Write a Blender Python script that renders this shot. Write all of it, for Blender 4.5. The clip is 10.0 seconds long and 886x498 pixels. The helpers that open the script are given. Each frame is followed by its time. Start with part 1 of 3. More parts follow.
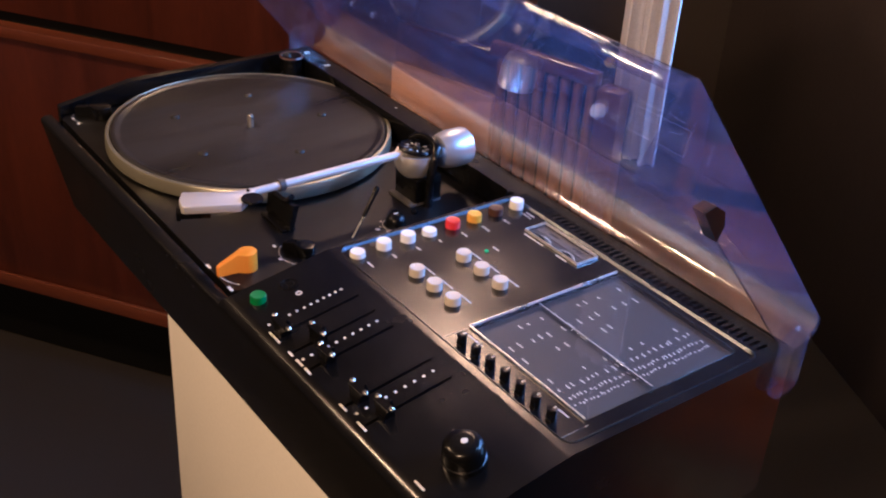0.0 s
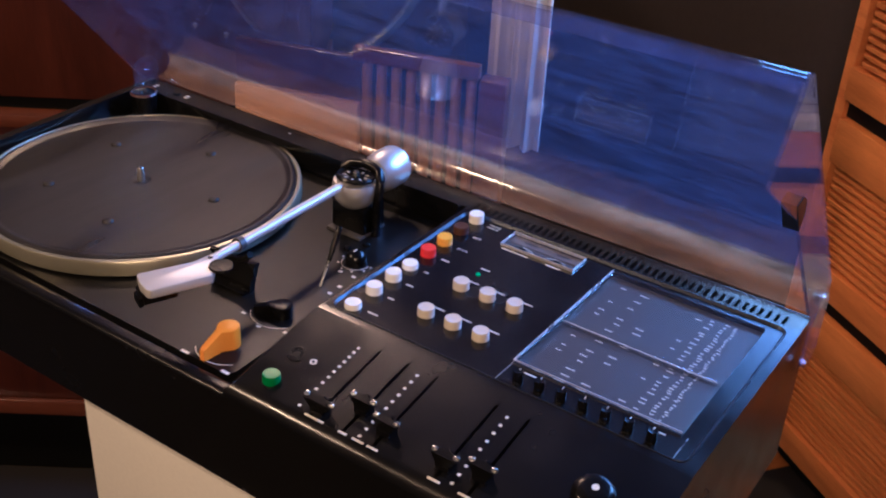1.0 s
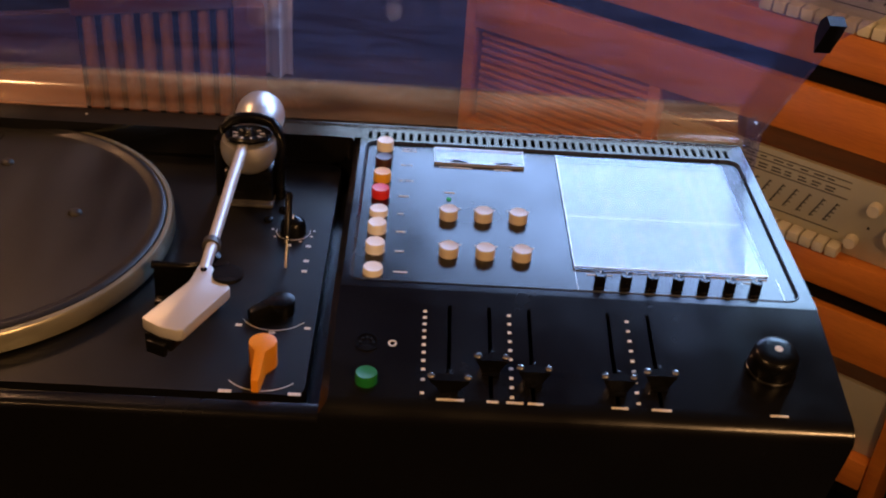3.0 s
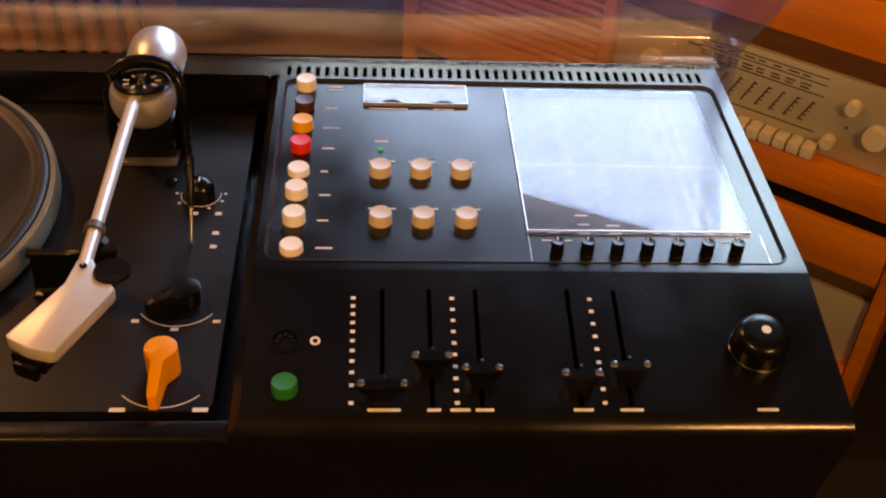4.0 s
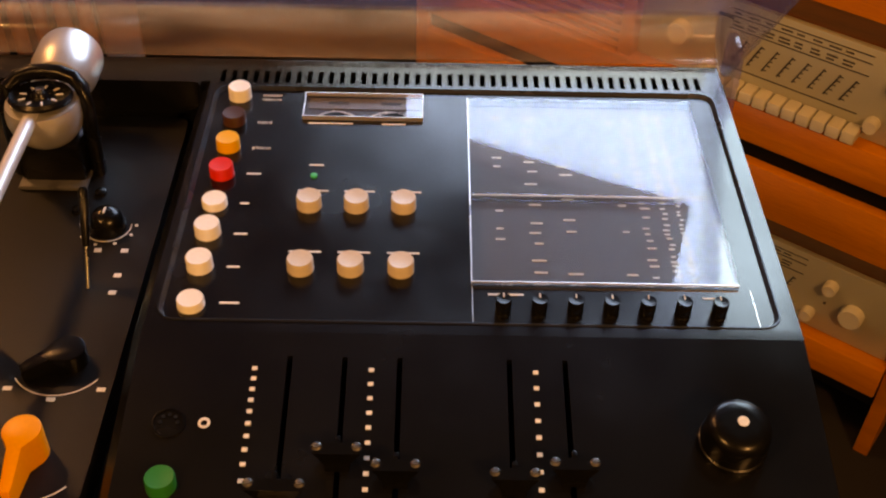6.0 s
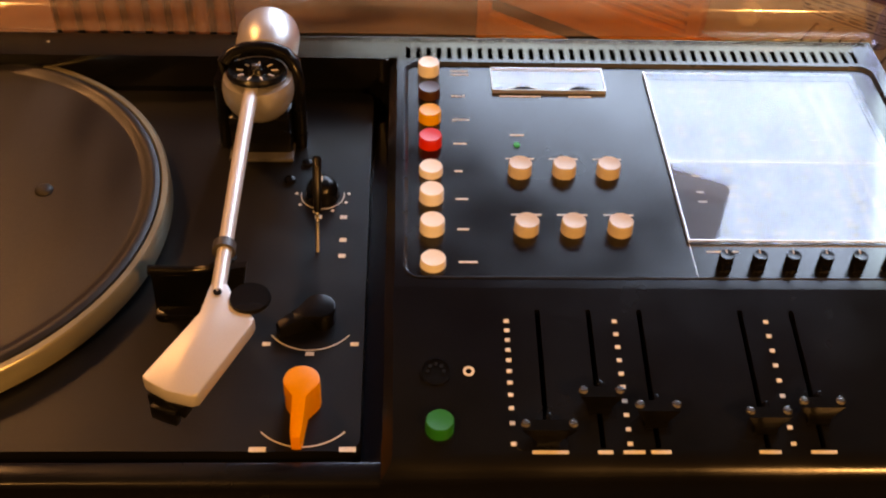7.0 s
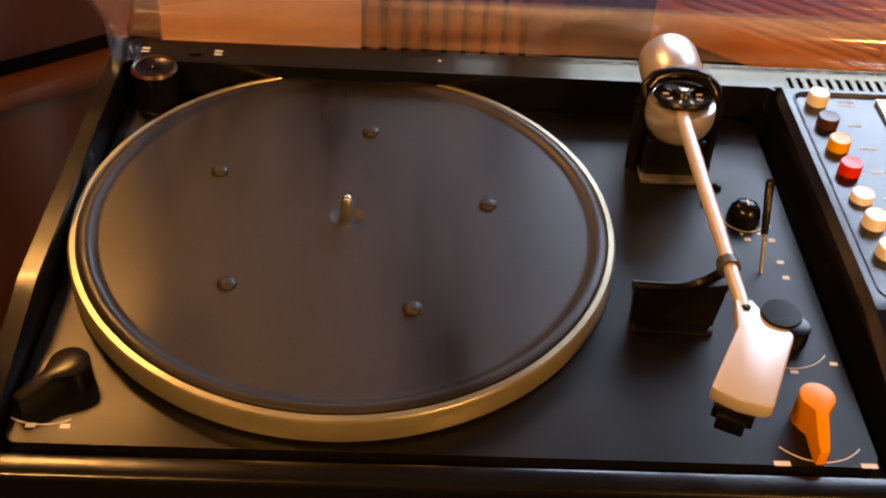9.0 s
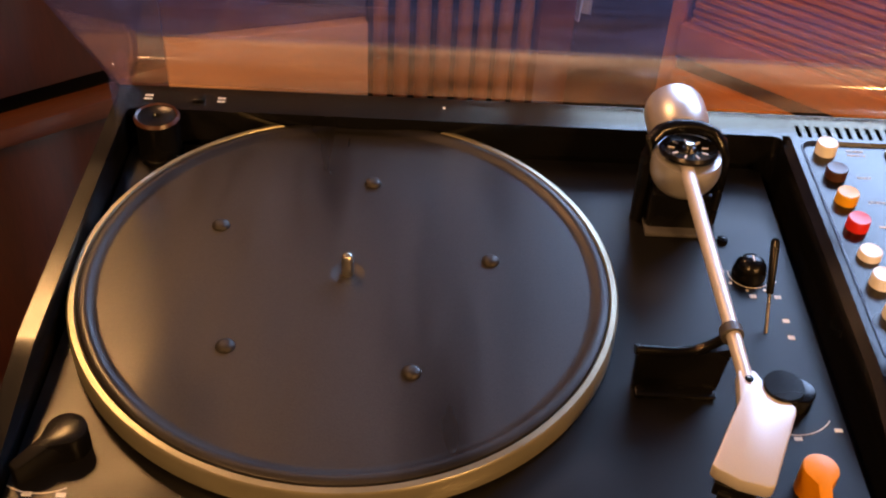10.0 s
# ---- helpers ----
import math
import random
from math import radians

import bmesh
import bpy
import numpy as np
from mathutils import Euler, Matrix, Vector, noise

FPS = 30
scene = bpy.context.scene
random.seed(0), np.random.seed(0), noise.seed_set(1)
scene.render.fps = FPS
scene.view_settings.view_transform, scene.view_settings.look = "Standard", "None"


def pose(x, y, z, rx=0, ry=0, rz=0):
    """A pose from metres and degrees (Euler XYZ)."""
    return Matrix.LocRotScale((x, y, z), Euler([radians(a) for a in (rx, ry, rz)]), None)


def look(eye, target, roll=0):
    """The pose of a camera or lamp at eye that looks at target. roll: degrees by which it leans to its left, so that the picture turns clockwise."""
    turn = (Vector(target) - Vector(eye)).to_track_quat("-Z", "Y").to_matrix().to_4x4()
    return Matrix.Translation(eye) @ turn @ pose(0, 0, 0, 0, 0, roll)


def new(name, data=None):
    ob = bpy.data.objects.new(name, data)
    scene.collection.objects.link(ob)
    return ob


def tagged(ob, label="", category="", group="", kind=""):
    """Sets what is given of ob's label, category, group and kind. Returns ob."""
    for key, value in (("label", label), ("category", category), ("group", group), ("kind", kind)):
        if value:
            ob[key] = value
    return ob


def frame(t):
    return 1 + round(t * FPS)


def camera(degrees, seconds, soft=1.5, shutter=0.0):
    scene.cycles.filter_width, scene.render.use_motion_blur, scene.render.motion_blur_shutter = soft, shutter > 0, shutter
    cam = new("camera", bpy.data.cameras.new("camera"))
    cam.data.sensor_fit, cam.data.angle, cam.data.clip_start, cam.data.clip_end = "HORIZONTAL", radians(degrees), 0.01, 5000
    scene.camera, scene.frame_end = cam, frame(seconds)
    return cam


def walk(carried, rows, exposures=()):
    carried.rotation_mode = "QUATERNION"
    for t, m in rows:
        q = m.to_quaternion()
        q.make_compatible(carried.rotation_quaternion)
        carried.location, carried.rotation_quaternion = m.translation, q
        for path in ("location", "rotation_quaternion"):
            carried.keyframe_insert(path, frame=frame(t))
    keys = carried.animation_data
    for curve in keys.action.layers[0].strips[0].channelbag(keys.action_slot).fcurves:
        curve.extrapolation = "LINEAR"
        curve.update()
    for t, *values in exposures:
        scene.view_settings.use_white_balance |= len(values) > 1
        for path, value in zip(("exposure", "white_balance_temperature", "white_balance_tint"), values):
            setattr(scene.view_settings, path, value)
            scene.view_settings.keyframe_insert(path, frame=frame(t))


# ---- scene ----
# Heights below are counted from the top plate of the stereo unit, which lies Z0 over the floor.
Z0 = 0.90
cam = camera(43.4, 10.0, soft=2.1)
PATH = [
    (0, (1.226, -0.354, 0.53), (-0.133, 0.709, -0.483), 4.0),
    (0.5, (1.146, -0.389, 0.527), (-0.085, 0.824, -0.479), 3.7),
    (1, (0.967, -0.486, 0.522), (0.032, 0.957, -0.499), 3.3),
    (1.5, (0.815, -0.525, 0.507), (0.179, 1.086, -0.495), 3.7),
    (2, (0.672, -0.522, 0.483), (0.328, 1.153, -0.554), 2.4),
    (2.5, (0.561, -0.516, 0.465), (0.448, 1.203, -0.551), 2.9),
    (3, (0.508, -0.535, 0.449), (0.568, 1.145, -0.635), 4.2),
    (3.2, (0.489, -0.539, 0.444), (0.662, 1.165, -0.588), 4.0),
    (4.3, (0.555, -0.341, 0.429), (0.66, 1.147, -0.904), 3.5),
    (4.5, (0.569, -0.317, 0.426), (0.657, 1.164, -0.915), 3.7),
    (5, (0.591, -0.297, 0.429), (0.656, 1.172, -0.927), 2.9),
    (5.2, (0.596, -0.293, 0.427), (0.647, 1.182, -0.923), 2.9),
    (6.3, (0.608, -0.282, 0.414), (0.628, 1.196, -0.934), 1.4),
    (6.5, (0.581, -0.298, 0.418), (0.601, 1.167, -0.943), 2.1),
    (7, (0.466, -0.322, 0.427), (0.537, 1.144, -0.932), 2.2),
    (7.5, (0.362, -0.335, 0.432), (0.437, 1.175, -0.876), 3.9),
    (8, (0.288, -0.347, 0.424), (0.339, 1.181, -0.865), 4.9),
    (8.5, (0.228, -0.354, 0.411), (0.285, 1.163, -0.89), 5.4),
    (9, (0.195, -0.335, 0.416), (0.274, 1.175, -0.893), 4.1),
    (9.5, (0.182, -0.301, 0.446), (0.253, 1.216, -0.855), 3.4),
    (10, (0.202, -0.307, 0.44), (0.254, 1.2, -0.874), 3.7),
]
walk(cam, [(t, look((e[0], e[1], e[2] + Z0), (a[0], a[1], a[2] + Z0), r)) for t, e, a, r in PATH],
     exposures=[(0.0, 0.4, 4600, 10), (1.0, 0.15, 4300, 10), (2.0, -0.45, 4700, 10), (3.0, -0.55, 6300, 10), (4.5, -0.05, 9900, 10), (7.0, -0.05, 10200, 10), (8.0, 0.05, 11000, 10), (9.0, 0.25, 10300, 10), (9.6, 0.3, 7600, 10), (10.0, 0.3, 7200, 10)])

# ---- world and light ----
world = bpy.data.worlds.new("world")
scene.world = world
world.use_nodes = True
wn = world.node_tree.nodes
sky = wn.new("ShaderNodeTexSky")
sky.sky_type = "NISHITA"
sky.sun_disc = False
sky.sun_elevation = radians(20)
sky.sun_rotation = radians(140)
wn["Background"].inputs["Strength"].default_value = 0.05
world.node_tree.links.new(sky.outputs[0], wn["Background"].inputs["Color"])


def area(name, eye, target, sx, sy, power, colour):
    d = bpy.data.lights.new(name, "AREA")
    d.shape, d.size, d.size_y, d.energy, d.color = "RECTANGLE", sx, sy, power, colour
    ob = new(name, d)
    ob.matrix_world = look(eye, target)
    return ob


def bulb(name, eye, power, colour, radius):
    d = bpy.data.lights.new(name, "POINT")
    d.energy, d.color, d.shadow_soft_size = power, colour, radius
    ob = new(name, d)
    ob.location = eye
    return ob


WARM, COOL = (1.0, 0.52, 0.21), (0.40, 0.62, 1.0)
bulb("wall_lamp_bulb", (-0.46, 1.01, 2.06), 46, WARM, 0.11)
bulb("ceiling_lamp_bulb", (-0.55, -1.0, 2.25), 74, WARM, 0.09)
# Unseen warm fill, added to brighten the front of the teak shelf.
bulb("shelf_fill_bulb", (1.35, -1.2, 1.90), 80, WARM, 0.09)

# ---- materials ----


def material(name, base, rough=0.5, metal=0.0, vary=0.15, grain=60.0, bump=0.15, dist=0.001, spec=0.5, coat=0.0, sheen_turn=None, rvar=0.07):
    """A surface with fine grain, larger blotches and a slight relief."""
    m = bpy.data.materials.new(name)
    m.use_nodes = True
    n, l = m.node_tree.nodes, m.node_tree.links
    b = n["Principled BSDF"]
    b.inputs["Roughness"].default_value, b.inputs["Metallic"].default_value = rough, metal
    b.inputs["Specular IOR Level"].default_value = spec
    b.inputs["Coat Weight"].default_value = coat
    co = n.new("ShaderNodeTexCoord")
    fine, broad = n.new("ShaderNodeTexNoise"), n.new("ShaderNodeTexNoise")
    fine.inputs["Scale"].default_value, fine.inputs["Detail"].default_value = grain * 10, 6
    broad.inputs["Scale"].default_value, broad.inputs["Detail"].default_value = grain / 6, 4
    l.new(co.outputs["Object"], fine.inputs["Vector"])
    mp = n.new("ShaderNodeMapping")
    # Turned, stretched blotches imitate bands of reflected sheen.
    if sheen_turn:
        mp.inputs["Rotation"].default_value, mp.inputs["Scale"].default_value = (0, 0, radians(sheen_turn)), (1.0, 0.16, 1.0)
    l.new(co.outputs["Object"], mp.inputs["Vector"]), l.new(mp.outputs[0], broad.inputs["Vector"])
    add = n.new("ShaderNodeMath")
    add.operation = "ADD"
    l.new(fine.outputs["Fac"], add.inputs[0]), l.new(broad.outputs["Fac"], add.inputs[1])
    ramp = n.new("ShaderNodeMapRange")
    ramp.inputs["From Min"].default_value, ramp.inputs["From Max"].default_value = 0.6, 1.4
    ramp.inputs["To Min"].default_value, ramp.inputs["To Max"].default_value = 1 - vary, 1 + vary
    l.new(add.outputs[0], ramp.inputs["Value"])
    mul = n.new("ShaderNodeVectorMath")
    mul.operation = "SCALE"
    mul.inputs[0].default_value = base
    l.new(ramp.outputs[0], mul.inputs["Scale"])
    l.new(mul.outputs[0], b.inputs["Base Color"])
    rr = n.new("ShaderNodeMapRange")
    rr.inputs["From Min"].default_value, rr.inputs["From Max"].default_value = 0.3, 0.7
    rr.inputs["To Min"].default_value, rr.inputs["To Max"].default_value = max(rough - rvar, 0.02), min(rough + rvar, 1)
    l.new(broad.outputs["Fac"], rr.inputs["Value"]), l.new(rr.outputs[0], b.inputs["Roughness"])
    if bump:
        bp = n.new("ShaderNodeBump")
        bp.inputs["Strength"].default_value, bp.inputs["Distance"].default_value = bump, dist
        l.new(fine.outputs["Fac"], bp.inputs["Height"]), l.new(bp.outputs[0], b.inputs["Normal"])
    return m


def wood(name, light, dark, rough=0.35, size=6.0, axis=(1, 12, 12), coat=0.2, rings=2.2):
    """Veneer with stretched grain, pores and a thin varnish."""
    m = bpy.data.materials.new(name)
    m.use_nodes = True
    n, l = m.node_tree.nodes, m.node_tree.links
    b = n["Principled BSDF"]
    co, mp = n.new("ShaderNodeTexCoord"), n.new("ShaderNodeMapping")
    mp.inputs["Scale"].default_value = axis
    l.new(co.outputs["Object"], mp.inputs["Vector"])
    big, pore = n.new("ShaderNodeTexNoise"), n.new("ShaderNodeTexNoise")
    big.inputs["Scale"].default_value, big.inputs["Detail"].default_value, big.inputs["Distortion"].default_value = size / 6, 5, rings
    pore.inputs["Scale"].default_value, pore.inputs["Detail"].default_value = size * 7, 8
    l.new(mp.outputs[0], big.inputs["Vector"]), l.new(mp.outputs[0], pore.inputs["Vector"])
    mix = n.new("ShaderNodeMath")
    mix.operation = "MULTIPLY_ADD"
    mix.inputs[1].default_value = 0.45
    l.new(pore.outputs["Fac"], mix.inputs[0]), l.new(big.outputs["Fac"], mix.inputs[2])
    ramp = n.new("ShaderNodeValToRGB")
    ramp.color_ramp.elements[0].position, ramp.color_ramp.elements[1].position = 0.5, 0.95
    ramp.color_ramp.elements[0].color, ramp.color_ramp.elements[1].color = (*dark, 1), (*light, 1)
    l.new(mix.outputs[0], ramp.inputs["Fac"]), l.new(ramp.outputs["Color"], b.inputs["Base Color"])
    b.inputs["Roughness"].default_value, b.inputs["Coat Weight"].default_value, b.inputs["Coat Roughness"].default_value = rough, coat, 0.2
    bp = n.new("ShaderNodeBump")
    bp.inputs["Strength"].default_value, bp.inputs["Distance"].default_value = 0.15, 0.0006
    l.new(pore.outputs["Fac"], bp.inputs["Height"]), l.new(bp.outputs[0], b.inputs["Normal"])
    return m


def glass(name, tint, haze, haze_colour, rough=0.03, dust=18.0, ior=1.49):
    """A clear plastic or glass sheet: tinted, glossy by its index, with dust and wiping marks, or a coloured haze, on
    it.
    """
    m = bpy.data.materials.new(name)
    m.use_nodes = True
    n, l = m.node_tree.nodes, m.node_tree.links
    n.remove(n["Principled BSDF"])
    out = n["Material Output"]
    clear, gloss, film, trans = (n.new("ShaderNodeBsdf" + k) for k in ("Transparent", "Glossy", "Diffuse", "Translucent"))
    clear.inputs["Color"].default_value = (*tint, 1)
    gloss.inputs["Roughness"].default_value = rough
    film.inputs["Color"].default_value = trans.inputs["Color"].default_value = (*haze_colour, 1)
    both = n.new("ShaderNodeMixShader")
    both.inputs[0].default_value = 0.6
    l.new(film.outputs[0], both.inputs[1]), l.new(trans.outputs[0], both.inputs[2])
    co, mp, tex = n.new("ShaderNodeTexCoord"), n.new("ShaderNodeMapping"), n.new("ShaderNodeTexNoise")
    mp.inputs["Scale"].default_value = (1, 5, 5)
    tex.inputs["Scale"].default_value, tex.inputs["Detail"].default_value, tex.inputs["Distortion"].default_value = dust, 7, 0.8
    l.new(co.outputs["Object"], mp.inputs["Vector"]), l.new(mp.outputs[0], tex.inputs["Vector"])
    amount = n.new("ShaderNodeMapRange")
    amount.inputs["From Min"].default_value, amount.inputs["From Max"].default_value = 0.35, 0.75
    amount.inputs["To Min"].default_value, amount.inputs["To Max"].default_value = haze * 0.4, haze * 1.8
    l.new(tex.outputs["Fac"], amount.inputs["Value"])
    one, two, face = n.new("ShaderNodeMixShader"), n.new("ShaderNodeMixShader"), n.new("ShaderNodeLayerWeight")
    face.inputs["Blend"].default_value = 0.5
    fifth, fres = n.new("ShaderNodeMath"), n.new("ShaderNodeMapRange")
    fifth.operation, fifth.inputs[1].default_value = "POWER", 5.0
    fres.inputs["To Min"].default_value = ((ior - 1) / (ior + 1)) ** 2
    l.new(face.outputs["Facing"], fifth.inputs[0]), l.new(fifth.outputs[0], fres.inputs["Value"])
    l.new(amount.outputs[0], one.inputs[0]), l.new(clear.outputs[0], one.inputs[1]), l.new(both.outputs[0], one.inputs[2])
    l.new(fres.outputs[0], two.inputs[0]), l.new(one.outputs[0], two.inputs[1]), l.new(gloss.outputs[0], two.inputs[2])
    l.new(two.outputs[0], out.inputs["Surface"])
    return m


def glow(name, colour, strength):
    m = bpy.data.materials.new(name)
    m.use_nodes = True
    b = m.node_tree.nodes["Principled BSDF"]
    b.inputs["Base Color"].default_value = (*colour, 1)
    b.inputs["Emission Color"].default_value, b.inputs["Emission Strength"].default_value = (*colour, 1), strength
    return m


BLACK = material("black_lacquer", (0.004, 0.004, 0.0043), 0.21, vary=0.25, grain=90, bump=0.10, dist=0.0003, spec=0.42)
DECK = material("black_deck_plate", (0.004, 0.004, 0.0041), 0.36, vary=0.3, grain=120, bump=0.2, dist=0.0003, spec=0.32)
PLASTIC = material("black_plastic", (0.003, 0.003, 0.003), 0.26, spec=0.28, vary=0.2, grain=80, bump=0.05)
# Diagonal reflected sheen is put into the mat's colour and roughness.
RUBBER = material("black_rubber", (0.012, 0.0108, 0.0096), 0.40, spec=0.48, vary=0.9, grain=110, bump=0.3, dist=0.0004, sheen_turn=-32, rvar=0.20)
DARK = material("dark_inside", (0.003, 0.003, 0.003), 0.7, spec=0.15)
EDGE = material("polished_dark_edge", (0.030, 0.036, 0.048), 0.30, metal=0.6, vary=0.1, bump=0.0)
RIM = material("satin_rim_metal", (0.36, 0.34, 0.24), 0.34, metal=0.7, vary=0.08, grain=200, bump=0.05)
STEEL = material("brushed_steel", (0.62, 0.61, 0.56), 0.28, metal=1.0, vary=0.1, grain=200, bump=0.05)
PALE = material("pale_metal", (0.72, 0.71, 0.69), 0.33, metal=0.75, vary=0.08, grain=120, bump=0.04)
SHELL = material("satin_aluminium", (0.66, 0.64, 0.62), 0.38, metal=0.35, vary=0.06, grain=120, bump=0.05)
WHITE = material("white_plastic", (0.86, 0.85, 0.80), 0.34, vary=0.05, bump=0.03)
GREY = material("beige_grey_plastic", (0.60, 0.54, 0.45), 0.36, vary=0.08, bump=0.03)
YELLOW = material("yellow_plastic", (0.82, 0.42, 0.03), 0.34, vary=0.06, bump=0.03)
RED = material("red_plastic", (0.70, 0.025, 0.02), 0.34, vary=0.06, bump=0.03)
BROWN = material("brown_plastic", (0.06, 0.022, 0.012), 0.34, vary=0.08, bump=0.03)
GREEN = material("green_plastic", (0.012, 0.18, 0.035), 0.34, vary=0.08, bump=0.03)
ORANGE = material("orange_plastic", (0.82, 0.30, 0.012), 0.40, vary=0.06, bump=0.03)
PRINT = material("white_print", (0.72, 0.70, 0.64), 0.55, vary=0.12, bump=0.0)
STAND = material("cream_white_paint", (0.80, 0.76, 0.66), 0.45, vary=0.05, grain=20, bump=0.1)
DIALBACK = material("grey_dial_backing", (0.060, 0.058, 0.058), 0.45, vary=0.15, grain=30, bump=0.0)
METER = material("meter_reflection_brown", (0.15, 0.13, 0.115), 0.45, vary=0.1, bump=0.03)
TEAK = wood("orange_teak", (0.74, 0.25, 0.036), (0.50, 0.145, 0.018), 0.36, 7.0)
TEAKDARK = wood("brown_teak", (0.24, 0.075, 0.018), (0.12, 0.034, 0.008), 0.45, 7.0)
MAHOGANY = wood("red_mahogany", (0.085, 0.018, 0.006), (0.038, 0.0075, 0.0025), 0.28, 5.0, axis=(10, 10, 1), coat=0.5)
PEACH = wood("warm_band_wood", (0.76, 0.45, 0.27), (0.60, 0.34, 0.19), 0.42, 5.0)
TRIM = wood("mahogany_trim", (0.17, 0.048, 0.015), (0.09, 0.022, 0.007), 0.28, 6.0, coat=0.5)
PANEL = material("grey_green_panel", (0.47, 0.45, 0.34), 0.42, metal=0.3, vary=0.06, grain=100, bump=0.05)
KEY = material("ivory_keys", (0.68, 0.64, 0.52), 0.35, vary=0.06, bump=0.03)
PRINTDARK = material("dark_print", (0.05, 0.045, 0.04), 0.6, vary=0.1, bump=0.0)
CLOTH = material("white_cloth", (0.62, 0.60, 0.61), 0.85, vary=0.15, grain=40, bump=0.4)
RIBWOOD = wood("brown_rib_wood", (0.30, 0.125, 0.055), (0.18, 0.07, 0.032), 0.45, 5.0, axis=(12, 12, 1))
GRILLE = material("gold_speaker_cloth", (0.36, 0.26, 0.14), 0.7, vary=0.2, grain=120, bump=0.4)
CREAM = material("brown_wall_paint", (0.040, 0.030, 0.023), 0.8, vary=0.06, grain=8, bump=0.2)
WALLP = material("dark_brown_wall", (0.022, 0.014, 0.011), 0.75, vary=0.2, grain=8, bump=0.3)
FLOORM = material("dark_carpet", (0.018, 0.014, 0.012), 0.95, vary=0.35, grain=60, bump=0.8, dist=0.004)
CEILM = material("brown_ceiling", (0.040, 0.031, 0.025), 0.85, vary=0.05, grain=8, bump=0.2)
# Dust film coloured blue for the window light that it scatters.
ACRYL = glass("blue_lit_dusty_acrylic", (0.88, 0.865, 0.925), 0.036, (0.42, 0.50, 1.0))
# Orange haze colour imitates warm lamplight reflected in the bent edge.
BEND = glass("warm_haze_acrylic_bend", (0.90, 0.84, 0.78), 0.15, (1.0, 0.66, 0.42), 0.10, 9.0)
DIALGLASS = glass("clear_dial_glass", (0.95, 0.96, 0.97), 0.01, (0.8, 0.85, 0.95), 0.02, ior=1.52)
LED = glow("green_led", (0.02, 0.35, 0.12), 0.3)

# ---- building blocks ----


def box(bm, x0, x1, y0, y1, z0, z1, bevel=0.0, seg=2):
    r = bmesh.ops.create_cube(bm, size=1)
    vs = r["verts"]
    for v in vs:
        v.co = Vector(((x0 + x1) / 2 + v.co.x * (x1 - x0), (y0 + y1) / 2 + v.co.y * (y1 - y0), (z0 + z1) / 2 + v.co.z * (z1 - z0)))
    if bevel:
        es = list({e for v in vs for e in v.link_edges})
        bmesh.ops.bevel(bm, geom=es, offset=bevel, segments=seg, profile=0.5, affect="EDGES")
    return bm


def lathe(bm, profile, seg=40, centre=(0, 0, 0), close=False):
    """Turns (radius, height) pairs round the z axis."""
    rings = []
    for r, z in profile:
        if r < 1e-6:
            rings.append([bm.verts.new((centre[0], centre[1], centre[2] + z))])
        else:
            rings.append([bm.verts.new((centre[0] + r * math.cos(2 * math.pi * i / seg), centre[1] + r * math.sin(2 * math.pi * i / seg), centre[2] + z)) for i in range(seg)])
    pairs = list(zip(rings, rings[1:])) + ([(rings[-1], rings[0])] if close else [])
    for a, b in pairs:
        for i in range(seg):
            j = (i + 1) % seg
            if len(a) == 1 and len(b) == 1:
                continue
            if len(a) == 1:
                bm.faces.new((a[0], b[i], b[j]))
            elif len(b) == 1:
                bm.faces.new((a[i], b[0], a[j]))
            else:
                bm.faces.new((a[i], b[i], b[j], a[j]))
    return bm


def prism(bm, poly, lo, hi, axis="z"):
    """A solid over a polygon of (a, b) pairs. axis z: (x, y); axis x: (y, z)."""
    def at(p, h):
        return (p[0], p[1], h) if axis == "z" else (h, p[0], p[1])
    a, b = [bm.verts.new(at(p, lo)) for p in poly], [bm.verts.new(at(p, hi)) for p in poly]
    bm.faces.new(a), bm.faces.new(b)
    for i in range(len(poly)):
        j = (i + 1) % len(poly)
        bm.faces.new((a[i], a[j], b[j], b[i]))
    bmesh.ops.recalc_face_normals(bm, faces=bm.faces)
    return bm


def rounded(x0, x1, y0, y1, r, seg=5):
    out = []
    for cx, cy, a0 in ((x1 - r, y0 + r, -90), (x1 - r, y1 - r, 0), (x0 + r, y1 - r, 90), (x0 + r, y0 + r, 180)):
        out += [(cx + r * math.cos(radians(a0 + 90 * i / seg)), cy + r * math.sin(radians(a0 + 90 * i / seg))) for i in range(seg + 1)]
    return out


def tube(bm, points, r, seg=12, caps=True):
    """A round bar along a line of points; r is a number or one for each point."""
    pts = [Vector(p) for p in points]
    rs = r if isinstance(r, (list, tuple)) else [r] * len(pts)
    rings = []
    for i, p in enumerate(pts):
        way = (pts[min(i + 1, len(pts) - 1)] - pts[max(i - 1, 0)]).normalized()
        side = way.cross(Vector((0, 0, 1)) if abs(way.z) < 0.9 else Vector((1, 0, 0))).normalized()
        up = side.cross(way)
        rings.append([bm.verts.new(p + rs[i] * (math.cos(2 * math.pi * k / seg) * side + math.sin(2 * math.pi * k / seg) * up)) for k in range(seg)])
    for a, b in zip(rings, rings[1:]):
        for k in range(seg):
            bm.faces.new((a[k], a[(k + 1) % seg], b[(k + 1) % seg], b[k]))
    if caps:
        bm.faces.new(rings[0]), bm.faces.new(rings[-1])
    bmesh.ops.recalc_face_normals(bm, faces=bm.faces)
    return bm


